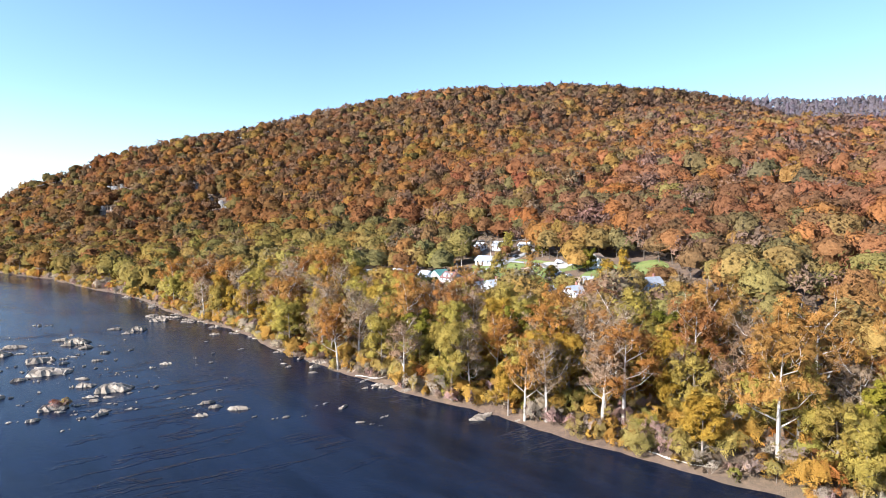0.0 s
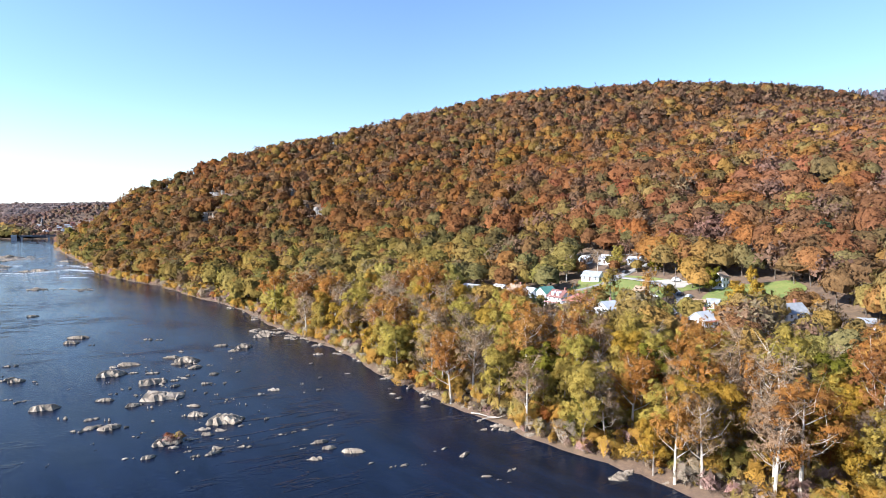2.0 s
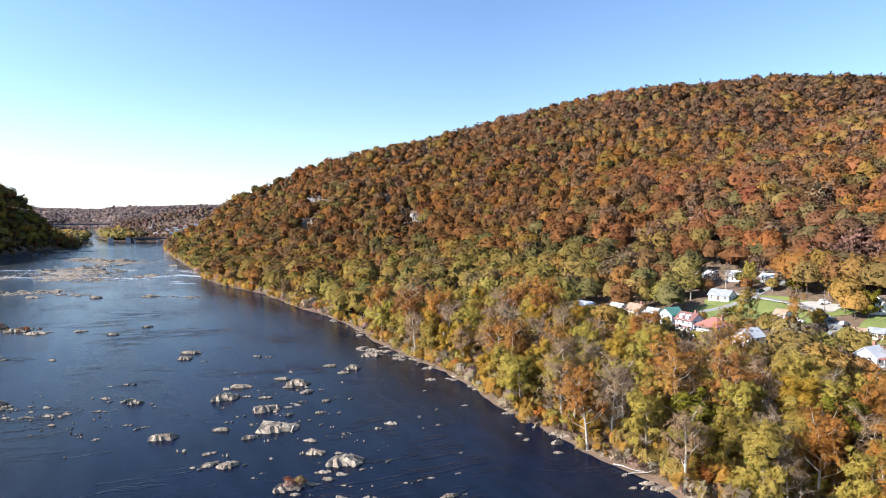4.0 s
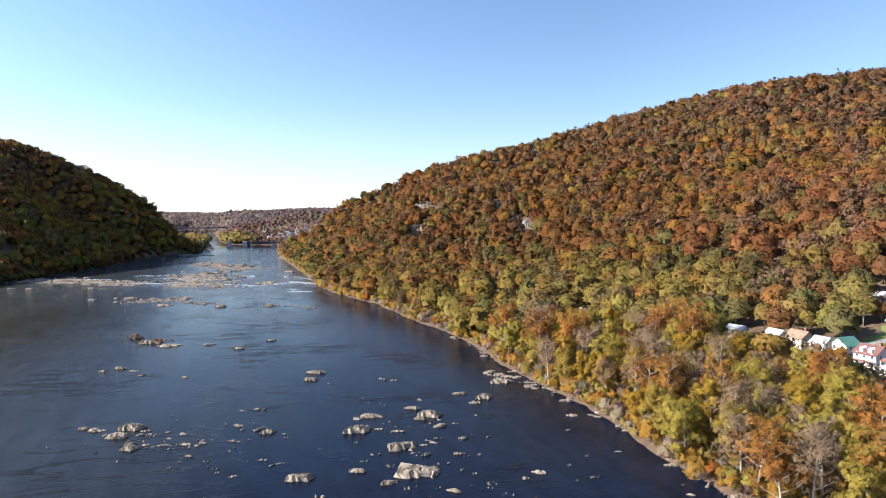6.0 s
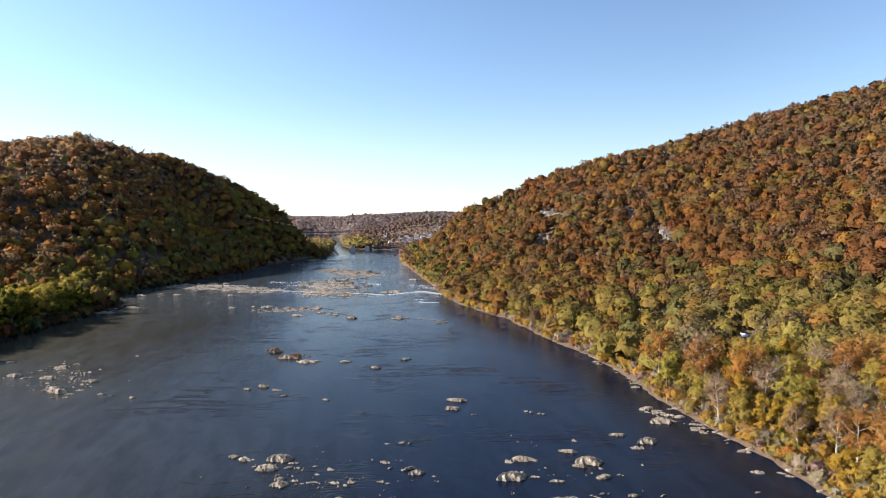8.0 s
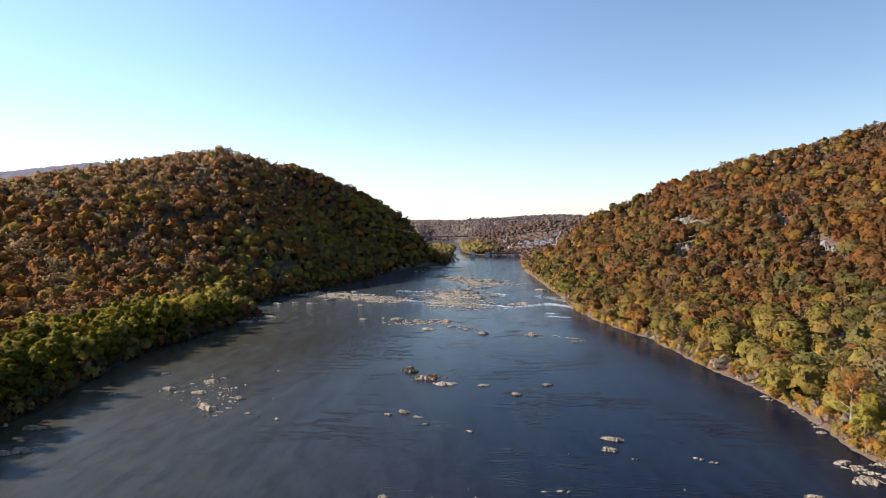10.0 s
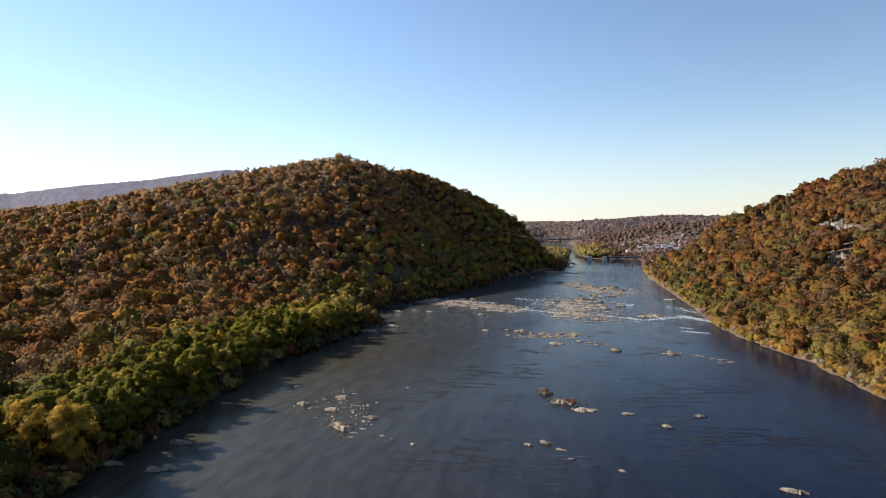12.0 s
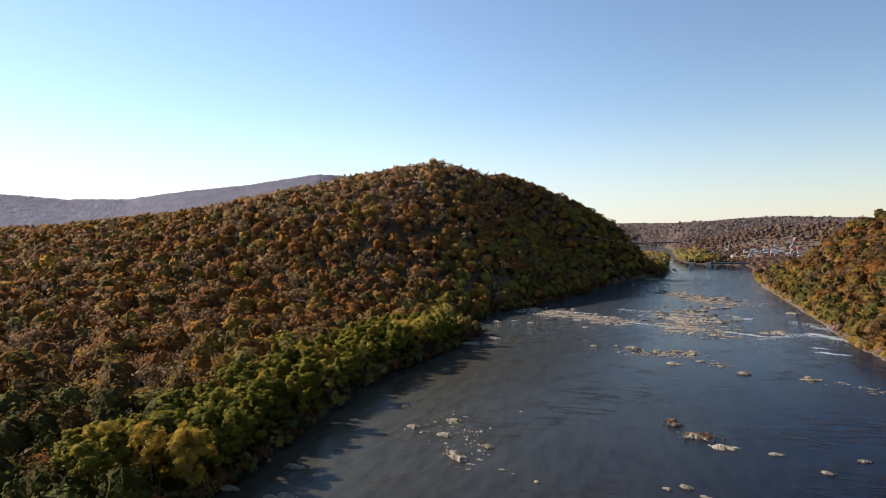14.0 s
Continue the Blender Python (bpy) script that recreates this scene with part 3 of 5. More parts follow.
# ---- stretches of woods ----
p = scatter(1, -780, 760, 60, 1330, 10.8)
land, r, l, e = shore(p[:, 0], p[:, 1])
beyond = p[:, 1] > np.interp(p[:, 0], [c[0] for c in MOUNTAIN], [c[1] for c in MOUNTAIN]) + 25
sp = along(p[:, 0], p[:, 1])
single = (r < 58) & (sp > 20) & (sp < 330)
seen = (r > 1.5) & ~beyond & ~single & (p[:, 0] < 0.68 * p[:, 1] + 60) & ~kept_open(p[:, 0], p[:, 1])
p = p[seen]
z = height(p[:, 0], p[:, 1])
shelf = np.clip(1 - (r[seen] - 130) / 70, 0, 1) * np.clip(1 - (sp[seen] - 420) / 200, 0.2, 1)
shelf = np.maximum(shelf, 0.75 * np.clip(1 - (r[seen] - 25) / 30, 0, 1))
# lower slope's shade and the dimmer light upriver are put into the tree colours
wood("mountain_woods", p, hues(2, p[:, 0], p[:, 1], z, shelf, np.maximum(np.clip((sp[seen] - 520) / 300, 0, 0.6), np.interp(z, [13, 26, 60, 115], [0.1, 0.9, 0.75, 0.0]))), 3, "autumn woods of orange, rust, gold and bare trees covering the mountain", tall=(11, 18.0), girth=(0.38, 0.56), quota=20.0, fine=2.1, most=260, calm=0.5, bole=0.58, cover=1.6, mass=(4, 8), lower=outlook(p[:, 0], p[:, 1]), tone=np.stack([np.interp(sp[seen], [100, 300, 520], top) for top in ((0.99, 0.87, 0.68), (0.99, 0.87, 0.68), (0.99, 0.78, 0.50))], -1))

p = np.r_[scatter(5, -1900, -280, -350, 1150, 13.5), scatter(55, -1040, -760, 500, 960, 9.5)]
land, r, l, e = shore(p[:, 0], p[:, 1])
sp = along(p[:, 0], p[:, 1])
ahead = p[:, 0] > np.interp(p[:, 1], [c[1] for c in HILL][::-1], [c[0] for c in HILL][::-1]) - 70
single_left = (l < 46) & (sp > 285) & (sp < 640)
seen = (l > np.where(sp > 640, 0.8, 4)) & (sp > 150) & (sp < 1420) & ahead & ~single_left
p = p[seen]
z = height(p[:, 0], p[:, 1])
shelf = np.clip(1 - (l[seen] - 35) / 70, 0, 1)
# shade of the hill's foot painted in dark hues; sunlit crest left golden
wood("hill_woods", p, hues(6, p[:, 0], p[:, 1], z * 0.75 + 40, shelf * 0.7, np.maximum(np.interp(z, [75, 115], [0.6, 0.1]), np.clip((460 - sp[seen]) / 90, 0, 1.4))), 7, "autumn woods of brown, olive and rust trees covering the hill and its foot", (11, 19), quota=20.0, fine=2.5, most=420, girth=(0.40, 0.56), haze_mute=0.03, tone=np.array((0.91, 0.94, 0.66)), calm=0.2, cover=1.6, leaf=M_OAK, mass=(4, 8))

p = np.r_[scatter(9, -2900, 500, 900, 3300, 16.5), scatter(59, -1560, -900, 900, 1560, 9.5)]
near_point = np.arange(len(p)) >= len(p) - len(scatter(59, -1560, -900, 900, 1560, 9.5))
land, r, l, e = shore(p[:, 0], p[:, 1])
z = height(p[:, 0], p[:, 1])
seen = (land > 1) & (z > 0.5) & (~near_point | ((e > -60) & (e < 190) & (across(p[:, 0], p[:, 1]) < 230))) & (along(p[:, 0], p[:, 1]) > 1330) & ((l < 0) | (along(p[:, 0], p[:, 1]) > 1420)) & (across(p[:, 0], p[:, 1]) < 620)
for tx, ty in TOWN:
    # no tree on a house, nor just before it
    f, w = (p[:, 0] - tx) * 0.57 - (p[:, 1] - ty) * 0.82, np.abs((p[:, 0] - tx) * 0.82 + (p[:, 1] - ty) * 0.57)
    seen &= ~((f > -9) & (f < 30) & (w < 9))
p, z = p[seen], z[seen]
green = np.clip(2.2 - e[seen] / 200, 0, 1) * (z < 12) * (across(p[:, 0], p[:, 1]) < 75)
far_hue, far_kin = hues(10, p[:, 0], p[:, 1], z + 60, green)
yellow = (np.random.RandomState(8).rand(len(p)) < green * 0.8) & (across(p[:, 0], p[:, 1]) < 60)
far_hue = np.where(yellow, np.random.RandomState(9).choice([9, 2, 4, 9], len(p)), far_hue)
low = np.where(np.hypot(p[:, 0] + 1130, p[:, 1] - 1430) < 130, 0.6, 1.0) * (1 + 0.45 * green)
# painted haze: leaves turn greyer and paler the farther off they stand
wood("far_woods", p, (far_hue, far_kin), 11, "distant autumn woods on low hills", (9, 15), 6.0, girth=(0.45, 0.66), cover=1.0, least=4, mass=(3, 7), haze_mute=np.where(yellow, 0.15, np.interp(e[seen], [0, 700, 1500], [0.45, 0.65, 0.9]))[:, None], tone=np.where(yellow, 0.95, np.interp(e[seen], [0, 500, 1200], [0.72, 0.8, 0.95]))[:, None], leaf=M_HAZE, calm=1.0, lower=low)

p = scatter(22, -4600, 0, 1500, 4850, 26.0)
bearing = np.degrees(np.arctan2(-110 - p[:, 0], p[:, 1] - 54))
z = height(p[:, 0], p[:, 1])
p = p[(along(p[:, 0], p[:, 1]) > 2900) & (bearing > 24) & (bearing < 54) & (z > 3) & (np.hypot(p[:, 0], p[:, 1]) < 4900)]
# horizon haze comes from the heavy grey in these crowns' colour
wood("horizon_woods", p, hues(23, p[:, 0], p[:, 1], p[:, 0] * 0 + 150, p[:, 0] * 0), 24, "hazy brown woods along the far horizon", (10, 15), 4.0, most=14, least=3, mass=(2, 6), girth=(1.0, 1.5), cover=0.8, haze_mute=0.85, tone=1.2, leaf=M_HAZE, calm=1.5)

p = scatter(13, 300, 2300, 1000, 2200, 13.0)
back, _ = crest(p[:, 0], p[:, 1], BACK_RIDGE)
p = p[back < 260]
wood("ridge_woods", p, np.full(len(p), 10), 15, "bare woods on a distant ridge, hazed lilac-grey in colour", (9, 14), 40.0, most=14, girth=(0.6, 0.8), bole=0.25, cover=1.0, haze_mute=0.25, tone=0.72, mass=(2, 6), least=3, leaf=M_HAZE, calm=2.0)

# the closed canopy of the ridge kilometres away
# pale lilac here stands in for the haze before the ridge
M_CANOPY = rough_paint("bare treetops far away with lilac-grey haze coloured in", (0.125, 0.115, 0.15), (0.175, 0.16, 0.205), 0.012, 0.95, 1.0, 4.0, (0.145, 0.125, 0.15))
turn, out = np.meshgrid(np.radians(np.arange(56, 110, 0.16)), np.arange(2900, 3860, 16.0))
gx, gy = -110 - out * np.sin(turn), 54 + out * np.cos(turn)
rng = np.random.RandomState(15)
gz = height(gx, gy) + 6 + rng.uniform(-2.2, 2.2, gx.shape)
h_, w_ = gx.shape
i = (np.arange(h_ - 1)[:, None] * w_ + np.arange(w_ - 1)[None]).reshape(-1)
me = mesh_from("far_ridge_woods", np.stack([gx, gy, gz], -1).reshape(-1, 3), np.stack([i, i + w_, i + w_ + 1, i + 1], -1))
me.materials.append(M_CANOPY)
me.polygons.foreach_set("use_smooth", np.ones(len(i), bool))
tagged(new("far_ridge_woods", me), "leafless woods on a far ridge, its haze coloured in lilac-grey", "woods", kind="stuff")

# brush and tall dry grass along the waterside
p = np.r_[scatter(16, -420, 120, 60, 560, 2.6), scatter(116, -900, -420, 500, 1100, 4.5)]
land, r, l, e = shore(p[:, 0], p[:, 1])
seen = (r > 0.3) & (r < 60) & (np.random.RandomState(17).rand(len(p)) < np.interp(r, [1, 8, 26, 60], [0.98, 0.9, 0.6, 0.35]))
p = p[seen]
rng = np.random.RandomState(18)
wood("bank_brush", p, rng.choice([2, 3, 8, 7, 9, 1], len(p), p=[0.3, 0.22, 0.22, 0.14, 0.08, 0.04]), 19, "golden dry brush and grass along the river bank", (1.0, 4.8), 8.0, most=34, girth=(0.45, 0.7), bole=0.5, cover=3.4, tone=1.15, leaf=M_FINE)
p = scatter(20, -1150, -330, 40, 1120, 3.6)
land, r, l, e = shore(p[:, 0], p[:, 1])
p = p[(l > -0.8) & (l < 17)]
wood("far_bank_brush", p, rng.choice([3, 11, 0, 4, 12], len(p), p=[0.25, 0.25, 0.15, 0.15, 0.2]), 21, "brown and olive brush along the far bank", (2.5, 8.0), 14.0, fine=2.4, most=90, girth=(0.4, 0.7), bole=0.5, cover=3.2, leaf=M_OAK)


# ---- single trees ----
def part(name, me, parent, mat=None, label=""):
    ob = new(name, me)
    ob.parent = parent
    if mat and not me.materials:
        me.materials.append(mat)
    return tagged(ob, label)


def tube(path, radii, sides=5):
    """A tapering tube along a path: corners and three-cornered faces."""
    co, tris = [], []
    for k, (c, rad) in enumerate(zip(path, radii)):
        d = Vector(path[min(k + 1, len(path) - 1)]) - Vector(path[max(k - 1, 0)])
        q = d.to_track_quat("Z", "Y")
        co += [Vector(c) + q @ Vector((math.cos(i * 6.2832 / sides) * rad, math.sin(i * 6.2832 / sides) * rad, 0)) for i in range(sides)]
        if k:
            a, b = (k - 1) * sides, k * sides
            for i in range(sides):
                j = (i + 1) % sides
                tris += [(a + i, a + j, b + j), (a + i, b + j, b + i)]
    return [tuple(c) for c in co], tris


def tree_meshes(seed, high, spread, bare, leaves, leaf_size, clear=0.3, slim=0.9, cone=False):
    """Trunk with limbs, and a crown of leaf clumps about the limbs' ends."""
    rng = np.random.RandomState(seed)
    co, tris = [], []

    def put(path, radii, sides=5):
        c, t = tube(path, radii, sides)
        tris.extend([tuple(i + len(co) for i in f) for f in t])
        co.extend(c)

    bend = rng.normal(size=2) * high * 0.04
    rad = high * 0.017
    axis = [(bend[0] * f * f, bend[1] * f * f, high * f - 0.6 * (f == 0)) for f in (0, 0.18, 0.4, 0.65, 0.9)]
    put(axis, [rad * 1.35, rad, rad * 0.8, rad * 0.5, rad * 0.15], 6)
    ends = [(np.array(axis[-1]), high * 0.12)]
    limbs = 15 if cone else 11
    for k in range(limbs):
        f = clear + (0.92 - clear) * (k + rng.rand() * 0.6) / limbs
        base = np.array([np.interp(f, (0, 0.18, 0.4, 0.65, 0.9), [a[i] for a in axis]) for i in range(3)])
        a = k * 2.4 + rng.uniform(-0.5, 0.5)
        reach = spread * (1.15 - f) * 1.15 if cone else spread * (1 - 0.55 * (f - clear) / (1 - clear)) * rng.uniform(0.75, 1.1)
        rise = reach * (0.05 if cone else rng.uniform(0.45, 0.95))
        way = np.array([math.cos(a), math.sin(a), 0])
        tip = base + way * reach + (0, 0, rise)
        midp = base + way * reach * 0.5 + (0, 0, rise * 0.35) + rng.normal(size=3) * 0.25
        put([tuple(base), tuple(midp), tuple(tip)], [rad * 0.48 * (1.2 - f), rad * 0.3, rad * 0.08], 4)
        ends += [(tip, high * rng.uniform(0.085, 0.125)), (midp + (0, 0, 0.4), high * 0.075)]
        for j in range(5 if bare else 2):
            g = rng.uniform(0.35, 0.95)
            b0 = base + (tip - base) * g
            tw = b0 + rng.normal(size=3) * high * 0.055 + way * high * 0.04 + (0, 0, high * 0.08)
            put([tuple(b0), tuple(tw)], [rad * 0.16, rad * 0.03], 3)
            ends.append((tw, high * 0.06))
    trunk = mesh_from("trunk", np.array(co), np.array(tris))
    n = leaves
    w = np.array([e[1] ** 2 for e in ends])
    k = rng.choice(len(ends), n, p=w / w.sum())
    mids, rads = np.array([e[0] for e in ends])[k], np.array([e[1] for e in ends])[k]
    way = rng.normal(size=(n, 3))
    way[:, 2] += 0.35
    way /= np.linalg.norm(way, axis=1)[:, None]
    at = mids + way * (rads * rng.uniform(0.35, 1.15, n))[:, None] * ((1, 1, 0.35) if cone else (1.15, 1.15, 0.85))
    out = at - np.array([bend[0] * 0.5, bend[1] * 0.5, high * 0.5])
    out /= np.linalg.norm(out, axis=1)[:, None]
    soup = shards(rng, at, way * 0.5 + out * 0.6 + rng.normal(size=(n, 3)) * 0.4, leaf_size * rng.uniform(0.6, 1.3, n), slim)
    soft = way * 0.8 + out * 0.7 + np.array((0, 0, 0.3)) + rng.normal(size=(n, 3)) * 0.2
    soft /= np.linalg.norm(soft, axis=1)[:, None]
    crown = mesh_from("crown", soup, np.arange(3 * n).reshape(-1, 3), bend=np.repeat(soft, 3, 0))
    return trunk, crown


M_SYC = leafy("rusty sycamore leaves", stops=[(0, (0.26, 0.115, 0.04)), (0.5, (0.36, 0.165, 0.04)), (1, (0.39, 0.215, 0.06))], grain=4.5, gaps=0.51, through_light=0.35)
M_GOLD = leafy("golden leaves", stops=[(0, (0.37, 0.225, 0.04)), (0.5, (0.42, 0.27, 0.04)), (1, (0.36, 0.25, 0.045))], grain=4.5, gaps=0.51, through_light=0.35)
M_OLIVE = leafy("olive leaves", stops=[(0, (0.33, 0.24, 0.06)), (0.5, (0.37, 0.29, 0.065)), (1, (0.36, 0.305, 0.065))], grain=4.5, gaps=0.51, through_light=0.35)
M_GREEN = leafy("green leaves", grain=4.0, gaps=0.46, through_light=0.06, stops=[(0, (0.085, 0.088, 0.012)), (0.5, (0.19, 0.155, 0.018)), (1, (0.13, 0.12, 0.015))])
M_TWIG = leafy("bare grey twigs", grain=6.5, gaps=0.52, stops=[(0, (0.31, 0.215, 0.13)), (0.5, (0.35, 0.255, 0.165)), (1, (0.32, 0.20, 0.12))], through_light=0.35)
M_NEEDLE = leafy("dark pine needles", stops=[(0, (0.035, 0.06, 0.03)), (1, (0.045, 0.075, 0.04))], through_light=0.1)

KINDS = {}


def tree_kind(name, leaf, bark, label, seeds, **how):
    for seed in seeds:
        trunk, crown = tree_meshes(seed, **how)
        trunk.materials.append(bark)
        crown.materials.append(leaf)
        KINDS.setdefault(name, []).append((trunk, crown, label))


tree_kind("sycamore_tree", M_SYC, M_PALE, "tall sycamore with pale limbs and thin rusty orange leaves", (1, 2, 3), high=20, spread=6.5, bare=True, leaves=1200, leaf_size=0.65)
tree_kind("maple_tree", M_GOLD, M_BARK, "golden yellow broadleaf tree on the river bank", (4, 5, 6), high=15, spread=4.6, bare=False, leaves=1500, leaf_size=0.62, clear=0.18)
tree_kind("ash_tree", M_OLIVE, M_BARK, "broadleaf tree with fading olive yellow leaves", (7, 8, 9), high=16, spread=5.0, bare=False, leaves=1500, leaf_size=0.62, clear=0.16)
tree_kind("bare_tree", M_TWIG, M_PALE, "leafless tree with pale trunk and grey twigs", (10, 11, 12), high=17, spread=4.6, bare=True, leaves=1000, leaf_size=0.8, slim=0.3)
tree_kind("willow_tree", M_GREEN, M_BARK, "bushy yellowish green tree at the water", (13, 14, 15), high=13, spread=5.6, bare=False, leaves=2400, leaf_size=0.6, clear=0.08)
tree_kind("pine_tree", M_NEEDLE, M_BARK, "dark green pine standing above the village", (16,), high=17, spread=6.0, bare=False, leaves=1400, leaf_size=0.5, clear=0.3, slim=0.6, cone=True)


def plant(kind, x, y, size, rng, group, leaning=0.0):
    trunk, crown, label = KINDS[kind][rng.randint(len(KINDS[kind]))]
    ob = new(kind)
    turn = rng.uniform(0, 360)
    ob.matrix_basis = pose(x, y, float(height(x, y)) - 0.2, 0, leaning, turn) @ Matrix.Diagonal((size * rng.uniform(0.9, 1.15), size * rng.uniform(0.9, 1.15), size, 1))
    tagged(ob, label, "tree", group)
    part("trunk", trunk, ob)
    part("crown", crown, ob)
    return ob


rng = np.random.RandomState(40)
p = scatter(41, -260, 110, 40, 330, 8.2)
land, r, l, e = shore(p[:, 0], p[:, 1])
sp = along(p[:, 0], p[:, 1])
p = p[(r > 0.8) & (r < 58) & (sp > 20) & (sp < 330)]
low = outlook(p[:, 0], p[:, 1])
NOTED = [("sycamore_tree", 66, 124, 1.2), ("sycamore_tree", 50, 143, 1.1), ("bare_tree", 35, 150, 1.25), ("maple_tree", 24, 150, 1.0), ("sycamore_tree", 8, 164, 0.75), ("willow_tree", 14, 176, 1.15), ("sycamore_tree", 58, 152, 1.15), ("maple_tree", 42, 134, 0.7)]
for kind, x, y, size in NOTED:
    plant(kind, x, y, size, rng, "trees on the village bank")
for (x, y), f in zip(p, low):
    if min(math.hypot(x - n[1], y - n[2]) for n in NOTED) < 4.5:
        continue
    kind = rng.choice(["sycamore_tree", "maple_tree", "ash_tree", "bare_tree", "willow_tree"], p=[0.15, 0.20, 0.33, 0.27, 0.05])
    plant(kind, x, y, rng.uniform(0.7, 1.15) * f, rng, "trees on the village bank", rng.uniform(-4, 4))
p = scatter(42, -640, -300, 40, 420, 11.5)
land, r, l, e = shore(p[:, 0], p[:, 1])
sp = along(p[:, 0], p[:, 1])
p = p[(l > 2.5) & (l < 46) & (sp > 285) & (sp < 640)]
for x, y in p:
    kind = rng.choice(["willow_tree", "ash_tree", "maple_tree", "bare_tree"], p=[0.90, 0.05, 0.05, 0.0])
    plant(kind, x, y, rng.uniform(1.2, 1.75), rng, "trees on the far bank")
for kind, x, y, size in (("ash_tree", 16, 308, 0.85), ("willow_tree", 56, 301, 0.75), ("maple_tree", 38, 296, 0.45), ("ash_tree", 24, 353, 0.8), ("bare_tree", 14, 358, 0.7), ("willow_tree", 40, 340, 0.7), ("bare_tree", -2, 350, 0.75), ("maple_tree", 71, 296, 0.6), ("ash_tree", 50, 330, 0.7), ("willow_tree", 10, 320, 0.3), ("willow_tree", 13, 322, 0.28), ("sycamore_tree", 30, 288, 0.7), ("maple_tree", 58, 268, 0.8), ("maple_tree", 66, 272, 0.75)):
    plant(kind, x, y, size, rng, "trees among the houses")
plant("pine_tree", 108, 325, 1.0, rng, "pines above the village")
plant("pine_tree", 116, 330, 0.75, rng, "pines above the village")


# ---- rocks ----
M_ROCK, t_, p_ = material("weathered river rock")
c_ = ramp(t_, noise_out(t_, 0.35, 6), [(0.3, (0.15, 0.115, 0.08)), (0.5, (0.26, 0.205, 0.145)), (0.7, (0.38, 0.315, 0.235))])
c_ = mix(t_, c_, (0.13, 0.10, 0.075), ramp(t_, noise_out(t_, 1.6, 8, 0.7), [(0.54, (0, 0, 0)), (0.66, (0.8, 0.8, 0.8))]))
g_ = t_.nodes.new("ShaderNodeNewGeometry")
x_ = t_.nodes.new("ShaderNodeSeparateXYZ")
t_.links.new(g_.outputs["Position"], x_.inputs[0])
c_ = mix(t_, (0.055, 0.045, 0.03), c_, ramp(t_, x_.outputs["Z"], [(0.03, (0, 0, 0)), (0.14, (1, 1, 1))]))
t_.links.new(c_, p_.inputs["Base Color"])
p_.inputs["Roughness"].default_value = 0.85
bump(t_, p_, noise_out(t_, 1.5, 8, 0.7), 0.8, 0.3)
M_CLIFF = rough_paint("pale cliff rock", (0.20, 0.18, 0.155), (0.36, 0.33, 0.29), 0.3, 0.9, 0.9, 0.8, (0.11, 0.09, 0.07))


def rock_mesh(seed, slabs, rings=9, sectors=22):
    """A ledge of angular slabs dipping one way, as one closed stepped surface."""
    rng = np.random.RandomState(seed)
    dip = rng.normal(size=2) * 0.35
    plates = []
    for k in range(slabs):
        f = 0 if slabs == 1 else k / (slabs - 1) * 2 - 1
        a = rng.uniform(-0.5, 0.5)
        plates.append((f * 0.5 + rng.normal() * 0.12, rng.normal() * 0.3, math.cos(a), math.sin(a), rng.uniform(0.28, 0.55), rng.uniform(0.25, 0.6), rng.uniform(0.45, 1.0) - 0.3 * abs(f)))
    ang = np.linspace(0, 2 * math.pi, sectors, endpoint=False) + rng.normal(size=sectors) * 0.06
    edge = 1 + 0.18 * np.sin(2 * ang + rng.rand() * 6) + 0.12 * rng.normal(size=sectors)
    co = [(0, 0)]
    for k in range(1, rings + 1):
        co += list(np.stack([np.cos(ang), np.sin(ang)], -1) * (edge * k / rings * (1 + rng.normal(size=sectors) * 0.03))[:, None])
    co = np.array(co)
    z = np.full(len(co), -0.35)
    for px, py, c, s_, lx, ly, top in plates:
        u, v = (co[:, 0] - px) * c + (co[:, 1] - py) * s_, -(co[:, 0] - px) * s_ + (co[:, 1] - py) * c
        over = np.maximum(np.abs(u) / lx, np.abs(v) / ly)
        lift = top + dip[0] * (co[:, 0] - px) + dip[1] * (co[:, 1] - py) - np.clip(over - 0.86, 0, None) * 11
        z = np.maximum(z, lift)
    z += rng.normal(size=len(co)) * 0.085
    z[-sectors:] = -0.6
    tris = [(0, 1 + k, 1 + (k + 1) % sectors) for k in range(sectors)]
    for r_ in range(rings - 1):
        o, q = 1 + r_ * sectors, 1 + (r_ + 1) * sectors
        for k in range(sectors):
            n = (k + 1) % sectors
            tris += [(o + k, q + k, q + n), (o + k, q + n, o + n)]
    me = mesh_from("rock", np.c_[co, z], np.array(tris))
    return me


BIG = [rock_mesh(60 + k, 6) for k in range(6)]
SMALL = [rock_mesh(80 + k, 2 + k % 3, 6, 14) for k in range(8)]
PEBBLES = [rock_mesh(120 + k, 2, 3, 9) for k in range(6)]
for me in BIG + SMALL:
    me.materials.append(M_ROCK)
rng = np.random.RandomState(50)


def rock(x, y, long, label="sunlit grey-brown rock ledge standing in the river", group="rocks in the river", name="rock", lift=0.0, tall=None):
    me = (BIG if long > 4.5 else SMALL)[rng.randint(6)]
    ob = new(name, me)
    wide = long * rng.uniform(0.35, 0.6)
    high = tall or min(long * rng.uniform(0.12, 0.21), 1.6)
    ob.matrix_basis = pose(x, y, lift, rng.uniform(-8, 8), rng.uniform(-6, 6), 35 + rng.uniform(-28, 28)) @ Matrix.Diagonal((long * 0.55, wide * 0.7, high, 1))
    return tagged(ob, label, "rock", group)


